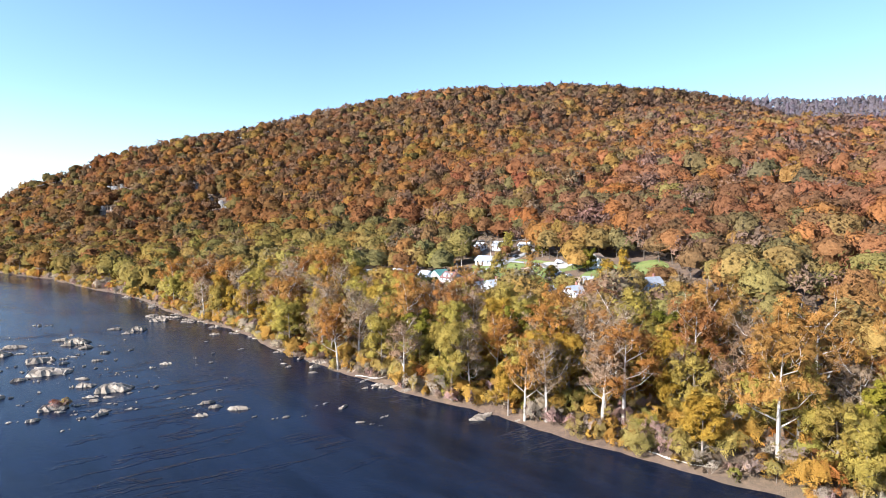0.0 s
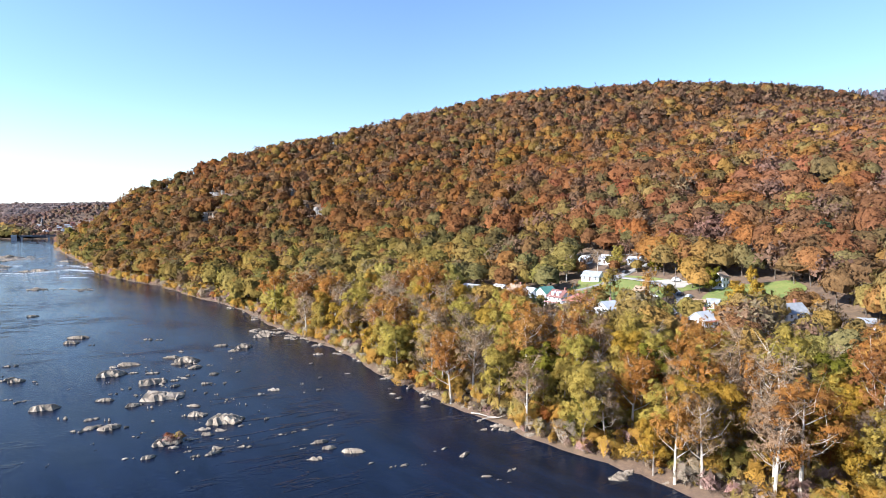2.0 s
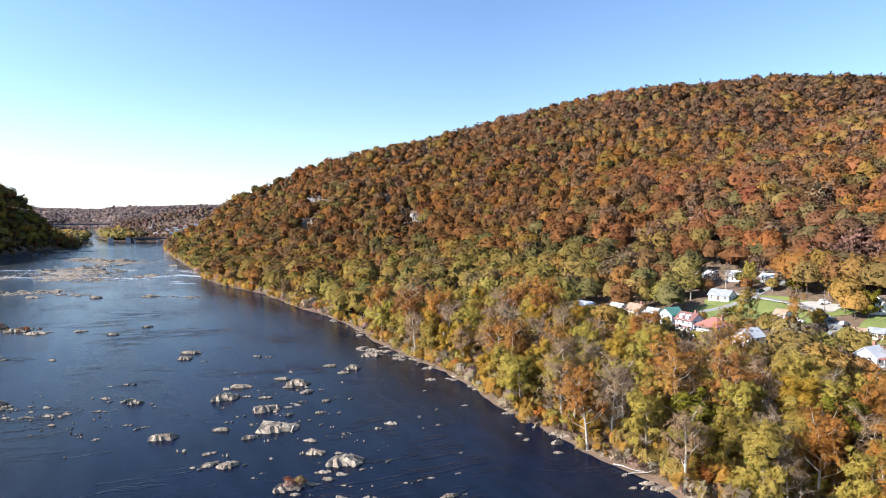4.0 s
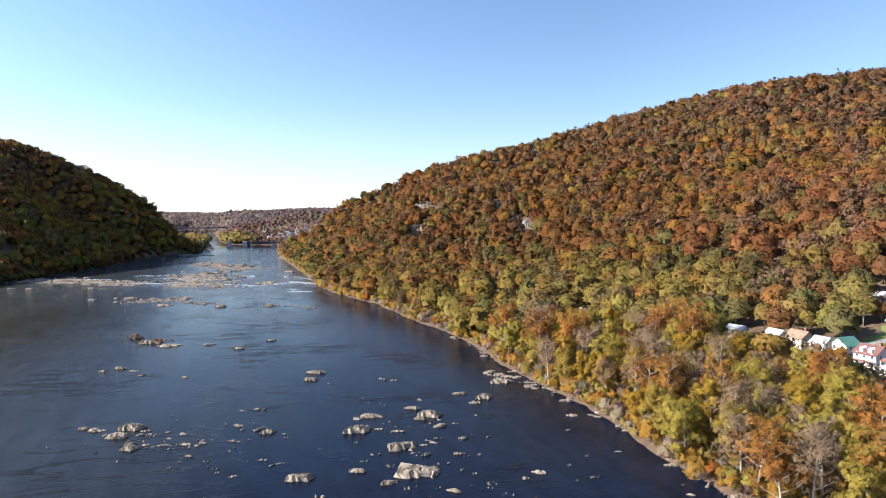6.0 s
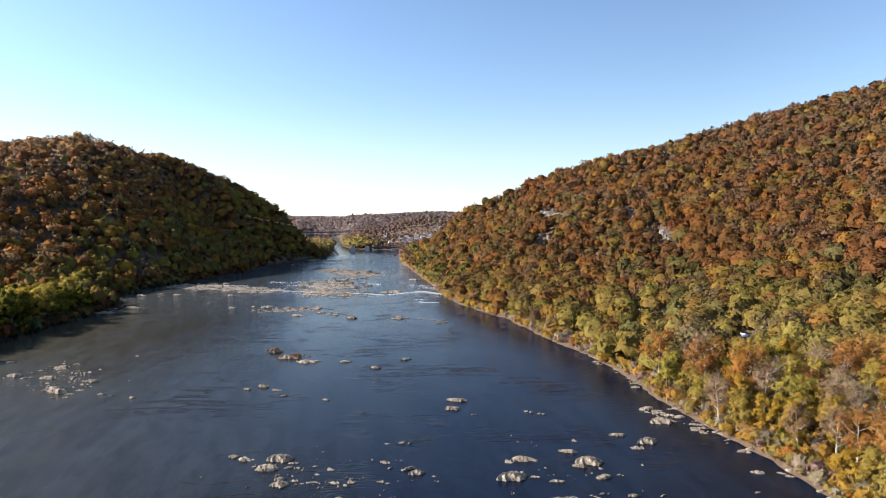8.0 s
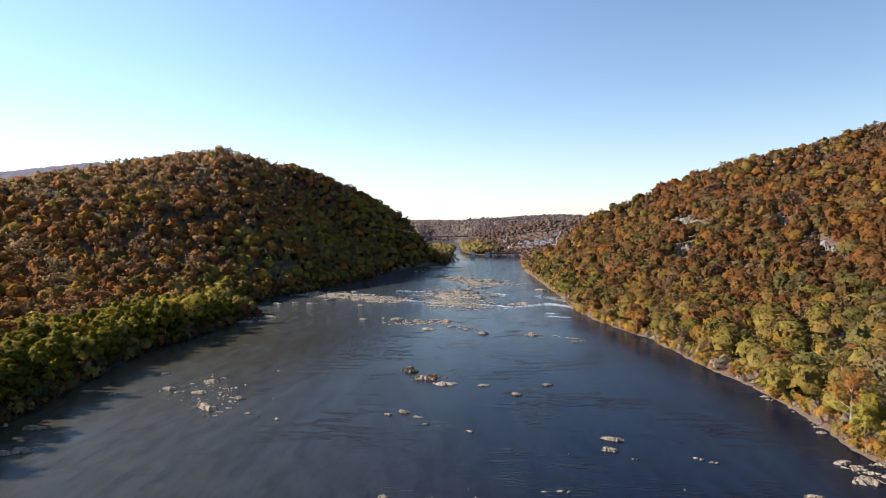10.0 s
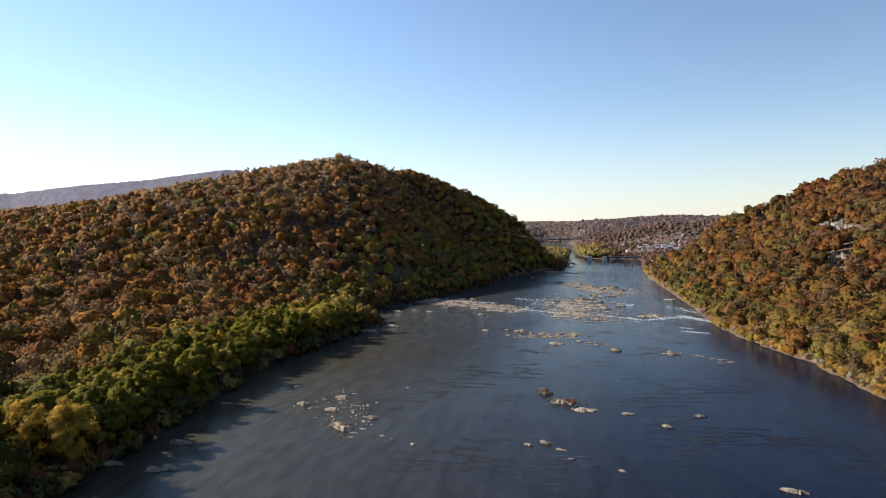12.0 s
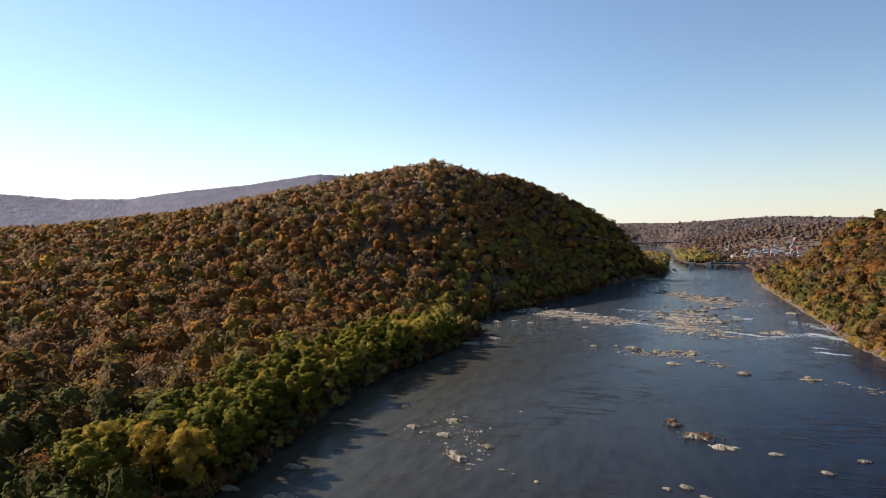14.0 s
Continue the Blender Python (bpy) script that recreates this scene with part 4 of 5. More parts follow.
# places and lengths of the rocks, shoal by shoal
NEAR_SHOALS = [(-205,256,8.3), (-199,246,6.9), (-174,258,3.7), (-169,258,3.6), (-152,215,8.8), (-148,201,9.6), (-145,228,6.8), (-135,223,8.8), (-137,219,5.2), (-128,215,5.5), (-125,219,2.5), (-117,208,3.6), (-126,202,2.4), (-124,205,2.8), (-130,195,10.8), (-121,192,3.4), (-117,181,14.4), (-134,181,2.6), (-132,175,5.5), (-121,172,4.6), (-142,165,8.4), (-105,174,4.4), (-99,167,5.9), (-89,163,10.0), (-92,156,3.6), (-89,153,3.0), (-119,153,4.9), (-115,154,6.4), (-121,150,3.2), (-95,147,7.9), (-97,146,2.9), (-92,144,2.6), (-88,142,2.2)]
MID_SHOALS = [(-85,140,1.9), (-82,142,4.1), (-94,138,3.9), (-84,151,2.6), (-77,147,3.3), (-105,149,1.8), (-105,152,1.5), (-138,251,6.2), (-127,249,7.5), (-128,242,4.1), (-90,192,3.6), (-92,188,2.1), (-111,212,2.0), (-130,273,9.2), (-139,285,7.5), (-126,281,4.7), (-118,269,4.0), (-94,241,3.5), (-92,227,2.1), (-75,215,2.3), (-68,160,1.7), (-72,156,2.0), (-70,158,1.2), (-62,152,4.4), (-59,154,1.4), (-66,149,1.4), (-64,148,1.9), (-58,149,3.5), (-52,148,6.1), (-59,142,3.4), (-47,142,1.8), (-40,142,2.2), (-36,143,1.2)]
BANK_SHOALS = [(-42,141,1.7), (-63,164,1.5), (-55,194,2.4), (-52,190,2.6), (-43,183,2.9), (-55,204,3.6), (-52,210,5.5), (-42,195,6.0), (-28,150,3.4), (-33,153,1.9), (-35,151,1.0), (-25,167,4.0), (-20,167,2.3), (-15,168,6.3), (-18,143,3.2), (-23,139,2.6), (-20,138,1.4), (-18,137,1.2), (-289,223,4.8), (-286,229,5.4), (-277,228,4.7), (-268,224,3.5), (-249,229,3.9), (-226,169,4.0), (-221,169,5.4), (-212,175,8.5), (-210,168,7.5), (-206,172,3.0), (-201,165,3.6), (-198,162,5.3), (-197,166,2.5), (-194,166,1.4), (-192,168,3.2)]
LOWER_SHOALS = [(-200,177,2.2), (-187,171,3.5), (-179,165,2.7), (-172,164,1.9), (-166,161,2.2), (-158,159,2.1), (-185,190,3.3), (-176,179,4.5), (-181,188,1.8), (-176,190,4.3), (-172,189,5.3), (-167,190,1.7), (-191,207,4.0), (-195,203,2.0), (-150,184,1.6), (-159,171,2.9), (-154,169,1.9), (-153,171,2.5), (-317,188,3.3), (-396,235,2.8), (-291,284,6.1), (-189,244,2.2), (-322,277,13.9), (-340,281,7.3), (-307,274,11.3), (-437,191,5.8), (-400,199,10.8), (-403,207,3.0), (-402,179,9.5), (-392,179,5.1), (-383,185,10.1), (-368,187,2.1), (-359,193,6.8)]
FAR_SHOALS = [(-354,177,11.6), (-360,177,7.7), (-348,182,3.5), (-342,174,2.4), (-334,184,3.9), (-328,185,2.4), (-669,374,9.1), (-675,398,11.6), (-645,419,11.4), (-669,415,7.0), (-591,441,7.6), (-514,385,8.3), (-506,400,5.6), (-391,395,7.9), (-434,383,11.5), (-538,660,16.9), (-478,535,12.8), (-469,544,16.0), (-352,106,9.3), (-353,101,7.0), (-379,116,9.2), (-412,156,4.7), (-588,342,14.8), (-582,314,19.1), (-269,282,5.1), (-269,305,5.4), (-394,108,8.5), (-370,90,10.6), (-453,114,3.0), (-428,149,6.3)]
for x, y, long in NEAR_SHOALS + MID_SHOALS + BANK_SHOALS + LOWER_SHOALS + FAR_SHOALS:
    rock(x, y, long)

# broken ledges across the rapids: s, d, half lengths, how many, sizes
for ax, ay, bx, by, spread, many, lo, hi in ((-745, 470, -600, 500, 26, 48, 4, 15), (-815, 745, -640, 700, 22, 30, 5, 15), (-640, 640, -520, 505, 26, 46, 5, 17), (-490, 398, -450, 424, 7, 14, 5, 13), (-434, 405, -408, 402, 5, 6, 4, 10), (-364, 412, -352, 416, 5, 5, 4, 9), (-346, 418, -324, 415, 3, 5, 4, 8), (-960, 900, -860, 780, 14, 16, 4, 12), (-1110, 1085, -1010, 1010, 18, 16, 4, 14)):
    for k in range(many):
        f = rng.rand()
        rock(ax + (bx - ax) * f + rng.normal() * spread * 0.6, ay + (by - ay) * f + rng.normal() * spread * 0.6, rng.uniform(lo, hi) * rng.uniform(0.5, 1), group="ledges in the rapids", label="low broken rock ledge in the rapids")

def rubble(name, lines, label):
    """Many flat slabs along broken ledges, as one mesh."""
    cos, tri, n = [], [], 0
    shapes = []
    for me in PEBBLES:
        c, t = np.zeros(len(me.vertices) * 3), np.zeros(len(me.loops), int)
        me.vertices.foreach_get("co", c)
        me.loops.foreach_get("vertex_index", t)
        shapes.append((c.reshape(-1, 3), t.reshape(-1, 3)))
    for ax, ay, bx, by, spread, many, lo, hi in lines:
        for k in range(many):
            f, long = rng.rand(), rng.uniform(lo, hi)
            c, t = shapes[rng.randint(len(shapes))]
            a = radians(38 + rng.normal() * 16)
            long *= 1.0 if lo < 2 else 1.6
            v = c * (long * 0.55, long * rng.uniform(0.24, 0.5), rng.uniform(0.4, 0.95))
            x, y = ax + (bx - ax) * f + rng.normal() * spread, ay + (by - ay) * f + rng.normal() * spread
            cos.append(np.c_[v[:, 0] * math.cos(a) - v[:, 1] * math.sin(a) + x, v[:, 0] * math.sin(a) + v[:, 1] * math.cos(a) + y, v[:, 2]])
            tri.append(t + n)
            n += len(c)
    me = mesh_from(name, np.concatenate(cos), np.concatenate(tri))
    me.materials.append(M_ROCK)
    return tagged(new(name, me), label, "rocks", kind="stuff")


rubble("ledge_rubble", ((-740, 475, -590, 490, 11, 420, 2, 9), (-715, 500, -670, 470, 9, 120, 2, 8), (-780, 730, -610, 685, 13, 260, 2, 10), (-690, 690, -640, 670, 6, 60, 3, 10), (-610, 575, -500, 490, 15, 380, 2, 10), (-985, 890, -880, 880, 8, 90, 2, 9), (-482, 386, -445, 415, 7, 130, 1.5, 7), (-436, 405, -406, 402, 4, 22, 1.5, 5), (-365, 412, -350, 416, 4, 16, 1.5, 5), (-346, 418, -322, 415, 3, 16, 1.5, 4), (-330, 275, -305, 274, 3, 12, 1, 4), (-960, 900, -860, 780, 10, 30, 2, 8), (-1110, 1085, -1010, 1010, 12, 30, 2, 9), (-405, 195, -345, 178, 9, 50, 0.7, 3), (-150, 222, -80, 145, 22, 70, 0.5, 1.8), (-215, 172, -165, 170, 10, 40, 0.5, 1.8), (-405, 200, -345, 180, 6, 45, 1.9, 4.5), (-215, 172, -185, 168, 5, 25, 1.9, 4), (-150, 222, -85, 148, 11, 40, 1.9, 4.5), (-137, 283, -106, 267, 2.0, 26, 1.9, 6), (-48, 200, -33, 187, 1.5, 20, 1.5, 4), (-600, 345, -580, 310, 6, 30, 1, 5)), "small broken slabs and stones scattered over the shoals")

# brown brush on the islets
rng2 = np.random.RandomState(44)
spots = [(-340 + rng2.normal() * 2.5, 281 + rng2.normal() * 1.5) for _ in range(16)] + [(-322 + rng2.normal() * 5, 277 + rng2.normal() * 2) for _ in range(14)] + [(-95 + rng2.normal() * 1.2, 147.5 + rng2.normal() * 0.8) for _ in range(7)] + [(place(640, -211)[0] + rng2.normal() * 7, place(640, -211)[1] + rng2.normal() * 4) for _ in range(26)]
p = np.array(spots)
wood("islet_brush", p, rng2.choice([0, 7, 8, 3], len(p)), 45, "rusty brown brush and grass on the rock islets", (0.7, 1.9), 16.0, most=60, girth=(0.5, 0.9), bole=0.45, base=0.45, leaf=M_FINE)

# driftwood stranded at the water
for x, y, z, turn, long in ((39, 116.5, 0.5, -50, 9), (36, 118.5, 0.7, -62, 7), (-27, 176, 0.5, -35, 8), (-24, 174, 0.6, 15, 6)):
    c, t = tube([(-long / 2, 0, 0), (-long * 0.2, 0.2, 0.25), (long * 0.2, -0.1, 0.35), (long / 2, 0.3, 0.7)], [0.17, 0.15, 0.11, 0.05], 8)
    me = mesh_from("driftwood_log", np.array(c), np.array(t))
    me.materials.append(M_PALE)
    ob = new("driftwood_log", me)
    ob.matrix_basis = pose(x, y, z, 0, 0, turn)
    tagged(ob, "bleached driftwood log lying on the bank", "log", "driftwood")

# stones along the village bank
for k in range(46):
    sp_ = rng.uniform(90, 420)
    x, y = place(sp_, float(np.interp(sp_, RIVER_S, RIGHT_D)) + rng.uniform(-4, 2))
    rock(x, y, rng.uniform(1.2, 4.5), "pale stone at the water's edge", "stones along the bank", "bank_stone", 0.2)

CLIFF_ROCKS = [rock_mesh(95 + k, 7, 12, 26) for k in range(3)]
for me in CLIFF_ROCKS:
    me.materials.append(M_CLIFF)
for x, y, w in CLIFFS:
    ob = new("cliff_outcrop", CLIFF_ROCKS[rng.randint(3)])
    ob.matrix_basis = pose(x, y, float(height(x, y)) + w * 0.25, rng.uniform(-10, 10), rng.uniform(-10, 10), -45 + rng.uniform(-30, 30)) @ Matrix.Diagonal((w, w * 0.6, w * 1.15, 1))
    tagged(ob, "pale grey cliff outcrop on the wooded slope", "cliff", "cliffs on the mountain")


# ---- open ground and roads ----
M_GRASS = rough_paint("autumn lawn grass", (0.10, 0.14, 0.03), (0.17, 0.20, 0.045), 0.15, 0.9, 0.4, 0.1, (0.22, 0.19, 0.06))
M_ASPHALT = rough_paint("worn grey asphalt", (0.20, 0.195, 0.185), (0.28, 0.27, 0.25), 0.3, 0.9, 0.2, 0.02)
M_GRAVEL = rough_paint("pale gravel", (0.30, 0.27, 0.23), (0.40, 0.365, 0.31), 0.4, 0.95, 0.4, 0.05)


def disc(name, x, y, a, b, turn, lift, mat):
    """An uneven patch of ground lying on the slope."""
    co, tris = [(x, y)], []
    for ring in range(1, 7):
        for k in range(28):
            w = k * 6.2832 / 28
            f = ring / 6 * (1 + 0.12 * math.sin(3 * w + x) + 0.08 * math.sin(5 * w + y))
            px, py = math.cos(w) * a * f, math.sin(w) * b * f
            c, s_ = math.cos(radians(turn)), math.sin(radians(turn))
            co.append((x + px * c - py * s_, y + px * s_ + py * c))
    for k in range(28):
        j = (k + 1) % 28
        tris.append((0, 1 + k, 1 + j))
        for ring in range(5):
            o, q = 1 + ring * 28, 1 + (ring + 1) * 28
            tris += [(o + k, q + k, q + j), (o + k, q + j, o + j)]
    co = np.array(co)
    me = mesh_from(name, np.c_[co, height(co[:, 0], co[:, 1]) + lift], np.array(tris))
    me.materials.append(mat)
    return new(name, me)


for k, (x, y, a, b, turn) in enumerate(LAWNS):
    tagged(disc("lawn", x, y, a, b, turn, 0.22 + 0.03 * k, M_GRASS), "mown green lawn with fallen leaves", "lawn", kind="structure")
tagged(disc("parking_ground", 43, 319, 10, 5, -40, 0.45, M_GRAVEL), "pale gravel parking ground", "parking", kind="structure")


def ribbon(name, line, wide, lift, mat):
    line = [Vector(v) for v in line]
    pts = []
    for a, b in zip(line, line[1:]):
        n = max(2, int((b - a).length / 3))
        pts += [a.lerp(b, k / n) for k in range(n)]
    pts.append(line[-1])
    for _ in range(6):
        pts = [pts[0]] + [(a + b * 2 + c) / 4 for a, b, c in zip(pts, pts[1:], pts[2:])] + [pts[-1]]
    co, tris = [], []
    for k, v in enumerate(pts):
        d = (pts[min(k + 1, len(pts) - 1)] - pts[max(k - 1, 0)]).normalized()
        z = float(height(v.x, v.y)) + lift
        co += [(v.x - d.y * w, v.y + d.x * w, z - drop) for w, drop in ((wide / 2, 0.5), (wide / 2 - 0.3, 0), (0.3 - wide / 2, 0), (-wide / 2, 0.5))]
        if k:
            a, b = (k - 1) * 4, k * 4
            for i in range(3):
                tris += [(a + i, a + i + 1, b + i + 1), (a + i, b + i + 1, b + i)]
    me = mesh_from(name, np.array(co), np.array(tris)[:, ::-1])
    me.materials.append(mat)
    return new(name, me)


for name, (line, wide) in ROADS.items():
    tagged(ribbon(name, line, wide, 0.55, M_ASPHALT), "narrow grey village road", "road", kind="structure")

# ---- buildings ----
WALLS = {
    "white": rough_paint("white painted clapboard", (0.58, 0.58, 0.56), (0.68, 0.68, 0.66), 0.5, 0.7, 0.15, 0.02),
    "tan": rough_paint("tan siding", (0.42, 0.34, 0.25), (0.52, 0.43, 0.33), 0.5, 0.8, 0.15, 0.02),
    "brick": rough_paint("red brick", (0.26, 0.11, 0.08), (0.34, 0.16, 0.11), 0.8, 0.85, 0.2, 0.02),
    "stone": rough_paint("brown stone wall", (0.24, 0.19, 0.15), (0.36, 0.29, 0.23), 0.6, 0.9, 0.4, 0.05),
}
ROOFS = {
    "red": rough_paint("rusty red metal roof", (0.27, 0.10, 0.075), (0.36, 0.15, 0.11), 0.6, 0.6, 0.2, 0.03),
    "maroon": rough_paint("maroon shingle roof", (0.14, 0.06, 0.05), (0.20, 0.09, 0.075), 0.8, 0.8, 0.3, 0.03),
    "green": rough_paint("green metal roof", (0.07, 0.18, 0.14), (0.10, 0.24, 0.19), 0.5, 0.5, 0.1, 0.02),
    "silver": rough_paint("pale metal roof", (0.42, 0.44, 0.46), (0.56, 0.57, 0.58), 0.4, 0.5, 0.15, 0.02),
    "grey": rough_paint("grey shingle roof", (0.20, 0.21, 0.22), (0.29, 0.30, 0.31), 0.7, 0.85, 0.3, 0.03),
    "brown": rough_paint("brown shingle roof", (0.24, 0.16, 0.10), (0.34, 0.24, 0.16), 0.7, 0.85, 0.3, 0.03),
}
M_TRIM = rough_paint("white trim", (0.74, 0.74, 0.72), (0.82, 0.82, 0.80), 2.0, 0.6)
M_CHIMNEY = WALLS["brick"]
M_PANE, t_, p_ = material("dark window glass")
p_.inputs["Base Color"].default_value, p_.inputs["Roughness"].default_value = (0.02, 0.025, 0.03, 1), 0.08
M_DOOR = rough_paint("dark painted door", (0.10, 0.06, 0.05), (0.14, 0.09, 0.07), 1.0, 0.6)


def blocks(name, boxes, mat):
    """A mesh of boxes given as (x0, y0, z0, x1, y1, z1)."""
    co, quads = [], []
    for x0, y0, z0, x1, y1, z1 in boxes:
        n = len(co)
        co += [(x, y, z) for z in (z0, z1) for x, y in ((x0, y0), (x1, y0), (x1, y1), (x0, y1))]
        quads += [[n + i for i in f] for f in ((3, 2, 1, 0), (4, 5, 6, 7), (0, 1, 5, 4), (1, 2, 6, 5), (2, 3, 7, 6), (3, 0, 4, 7))]
    me = mesh_from(name, np.array(co, float), np.array(quads))
    me.materials.append(mat)
    return me


def solid(name, co, faces, mat):
    me = bpy.data.meshes.new(name)
    me.from_pydata(co, [], faces)
    me.materials.append(mat)
    return me


def window(parent, x, y, z, w, h, face):
    """A framed window on the front (-y), back (+y) or an end (+x, -x)."""
    def box(a0, d0, z0, a1, d1, z1):
        if face in ("front", "back"):
            s_ = -1 if face == "front" else 1
            return (x + a0, y + min(s_ * d0, s_ * d1), z0, x + a1, y + max(s_ * d0, s_ * d1), z1)
        s_ = 1 if face == "right" else -1
        return (x + min(s_ * d0, s_ * d1), y + a0, z0, x + max(s_ * d0, s_ * d1), y + a1, z1)
    win = part("window", blocks("window", [box(-w / 2 - 0.12, 0, z - 0.14, w / 2 + 0.12, 0.1, z), box(-w / 2 - 0.12, 0, z + h, w / 2 + 0.12, 0.09, z + h + 0.14), box(-w / 2 - 0.12, 0, z, -w / 2, 0.08, z + h), box(w / 2, 0, z, w / 2 + 0.12, 0.08, z + h), box(-w / 2, 0, z + h / 2 - 0.04, w / 2, 0.07, z + h / 2 + 0.04)], M_TRIM), parent)
    part("pane", blocks("pane", [box(-w / 2, 0, z, w / 2, 0.04, z + h)], M_PANE), win)


def house(x, y, w, d, floors, wall, roof, style, turn, label, group, plain=False, tall=2.5):
    hx, hy, h = w / 2, d / 2, floors * tall
    ob = new("house")
    ground_z = float(np.min(height(np.array([x - hx, x + hx, x, x]), np.array([y, y, y - hy, y + hy])))) + 0.4
    ob.matrix_basis = pose(x, y, ground_z, 0, 0, -46.4 + turn)
    tagged(ob, label, "house", group)
    rise = (0.32 if style == "hip" else 0.36) * d
    if style == "hip":
        co = [(sx * hx, sy * hy, z) for z in (-3, h) for sx, sy in ((-1, -1), (1, -1), (1, 1), (-1, 1))]
        faces = [(0, 1, 5, 4), (1, 2, 6, 5), (2, 3, 7, 6), (3, 0, 4, 7), (4, 5, 6, 7)]
    else:
        co = [(sx * hx, sy * hy, z) for z in (-3, h) for sx, sy in ((-1, -1), (1, -1), (1, 1), (-1, 1))] + [(-hx, 0, h + rise), (hx, 0, h + rise)]
        faces = [(0, 1, 5, 4), (1, 2, 6, 9, 5), (2, 3, 7, 6), (3, 0, 4, 8, 7)]
    part("wall", solid("wall", co, faces, WALLS[wall]), ob)
    o, th = 0.45, 0.2
    if style == "hip":
        k = hx * 0.25
        co = [(sx * (hx + o), sy * (hy + o), h + z) for z in (0.02, 0.22) for sx, sy in ((-1, -1), (1, -1), (1, 1), (-1, 1))] + [(-k, 0, h + rise + 0.3), (k, 0, h + rise + 0.3)]
        faces = [(3, 2, 1, 0), (0, 1, 5, 4), (1, 2, 6, 5), (2, 3, 7, 6), (3, 0, 4, 7), (4, 5, 9, 8), (5, 6, 9), (6, 7, 8, 9), (7, 4, 8)]
    else:
        sl = rise / hy
        low = h - o * sl
        co = []
        for sx in (-1, 1):
            co += [(sx * (hx + o), -hy - o, low + 0.02), (sx * (hx + o), 0, h + rise + 0.02), (sx * (hx + o), hy + o, low + 0.02), (sx * (hx + o), hy + o, low + th), (sx * (hx + o), 0, h + rise + th + 0.05), (sx * (hx + o), -hy - o, low + th)]
        faces = [(0, 1, 4, 5), (1, 2, 3, 4), (11, 10, 7, 6), (10, 9, 8, 7), (5, 4, 10, 11), (4, 3, 9, 10), (0, 6, 7, 1), (1, 7, 8, 2), (0, 5, 11, 6), (3, 2, 8, 9)]
    part("roof", solid("roof", co, faces, ROOFS[roof]), ob)
    if w > 7 and floors > 1:
        part("chimney", blocks("chimney", [(hx * 0.5, 0.3, h, hx * 0.5 + 0.7, 1.1, h + rise + 1.1), (hx * 0.5 - 0.08, 0.22, h + rise + 1.1, hx * 0.5 + 0.78, 1.18, h + rise + 1.3)], M_CHIMNEY), ob)
    if plain:
        sides = (("front", 2),)
    else:
        sides = (("front", max(2, int(w / 2.4))), ("left", 2), ("right", 2))
    for face, many in sides:
        for f in range(floors):
            for k in range(many):
                a = (k + 0.5) / many * 2 - 1
                if face == "front" and f == 0 and k == many // 2:
                    part("door", blocks("door", [(a * hx - 0.5, -hy - 0.06, 0.05, a * hx + 0.5, -hy, 2.1)], M_DOOR), ob)
                    continue
                if face == "front":
                    window(ob, a * hx, -hy, f * tall + 0.9, 0.9, 1.35, face)
                else:
                    window(ob, hx if face == "right" else -hx, a * hy * 0.9, f * tall + 0.9, 0.85, 1.3, face)
    return ob


def gallery(ob, w, d, floors, tall=2.5):
    """Stacked porches along the front of a house."""
    hx, hy = w / 2, d / 2
    for f in range(floors):
        z = f * tall
        part("porch_floor", blocks("porch_floor", [(-hx, -hy - 2.0, z - 0.15, hx, -hy - 0.02, z)], M_TRIM), ob)
        part("railing", blocks("railing", [(-hx, -hy - 2.0, z + 0.85, hx, -hy - 1.92, z + 0.95)] + [(-hx + k * 0.3, -hy - 1.99, z, -hx + k * 0.3 + 0.06, -hy - 1.93, z + 0.85) for k in range(int(w / 0.3))], M_TRIM), ob)
        for k in range(5):
            a = -hx + 0.08 + k * (w - 0.3) / 4
            part("post", blocks("post", [(a, -hy - 2.0, z, a + 0.16, -hy - 1.84, z + tall - 0.15)], M_TRIM), ob)
    part("porch_roof", blocks("porch_roof", [(-hx - 0.2, -hy - 2.2, floors * tall - 0.15, hx + 0.2, -hy - 0.46, floors * tall + 0.02)], ROOFS["red"]), ob)


for h in HOUSES:
    storey = 2.2 if h[4] == 3 else 2.4
    ob = house(h[0], h[1], 0.87 * h[2], 0.87 * h[3], *h[4:9], h[9], "village houses", tall=storey)
    if h[4] > 1 and h[0] < 15:
        ob.location.z -= 1.2 if h[4] == 3 else 0.6
    if h[7] == "hip":
        gallery(ob, 0.87 * h[2], 0.87 * h[3], 3, storey)
    elif h[6] in ("maroon",) or h[0] in (-34, 41):
        gallery(ob, 0.87 * h[2], 0.87 * h[3], 2, storey)
    if h[6] == "maroon":
        for k in (-2.2, 0.9):
            part("dormer", solid("dormer", [(k, -3.2, 6.9), (k + 1.4, -3.2, 6.9), (k + 1.4, -3.2, 8.2), (k, -3.2, 8.2), (k + 0.7, -3.2, 8.9), (k, -1.0, 6.9), (k + 1.4, -1.0, 6.9), (k + 1.4, -1.0, 8.2), (k, -1.0, 8.2), (k + 0.7, -1.0, 8.9)], [(0, 1, 2, 4, 3), (1, 6, 7, 2), (5, 0, 3, 8), (2, 7, 9, 4), (3, 4, 9, 8)], M_TRIM), ob)

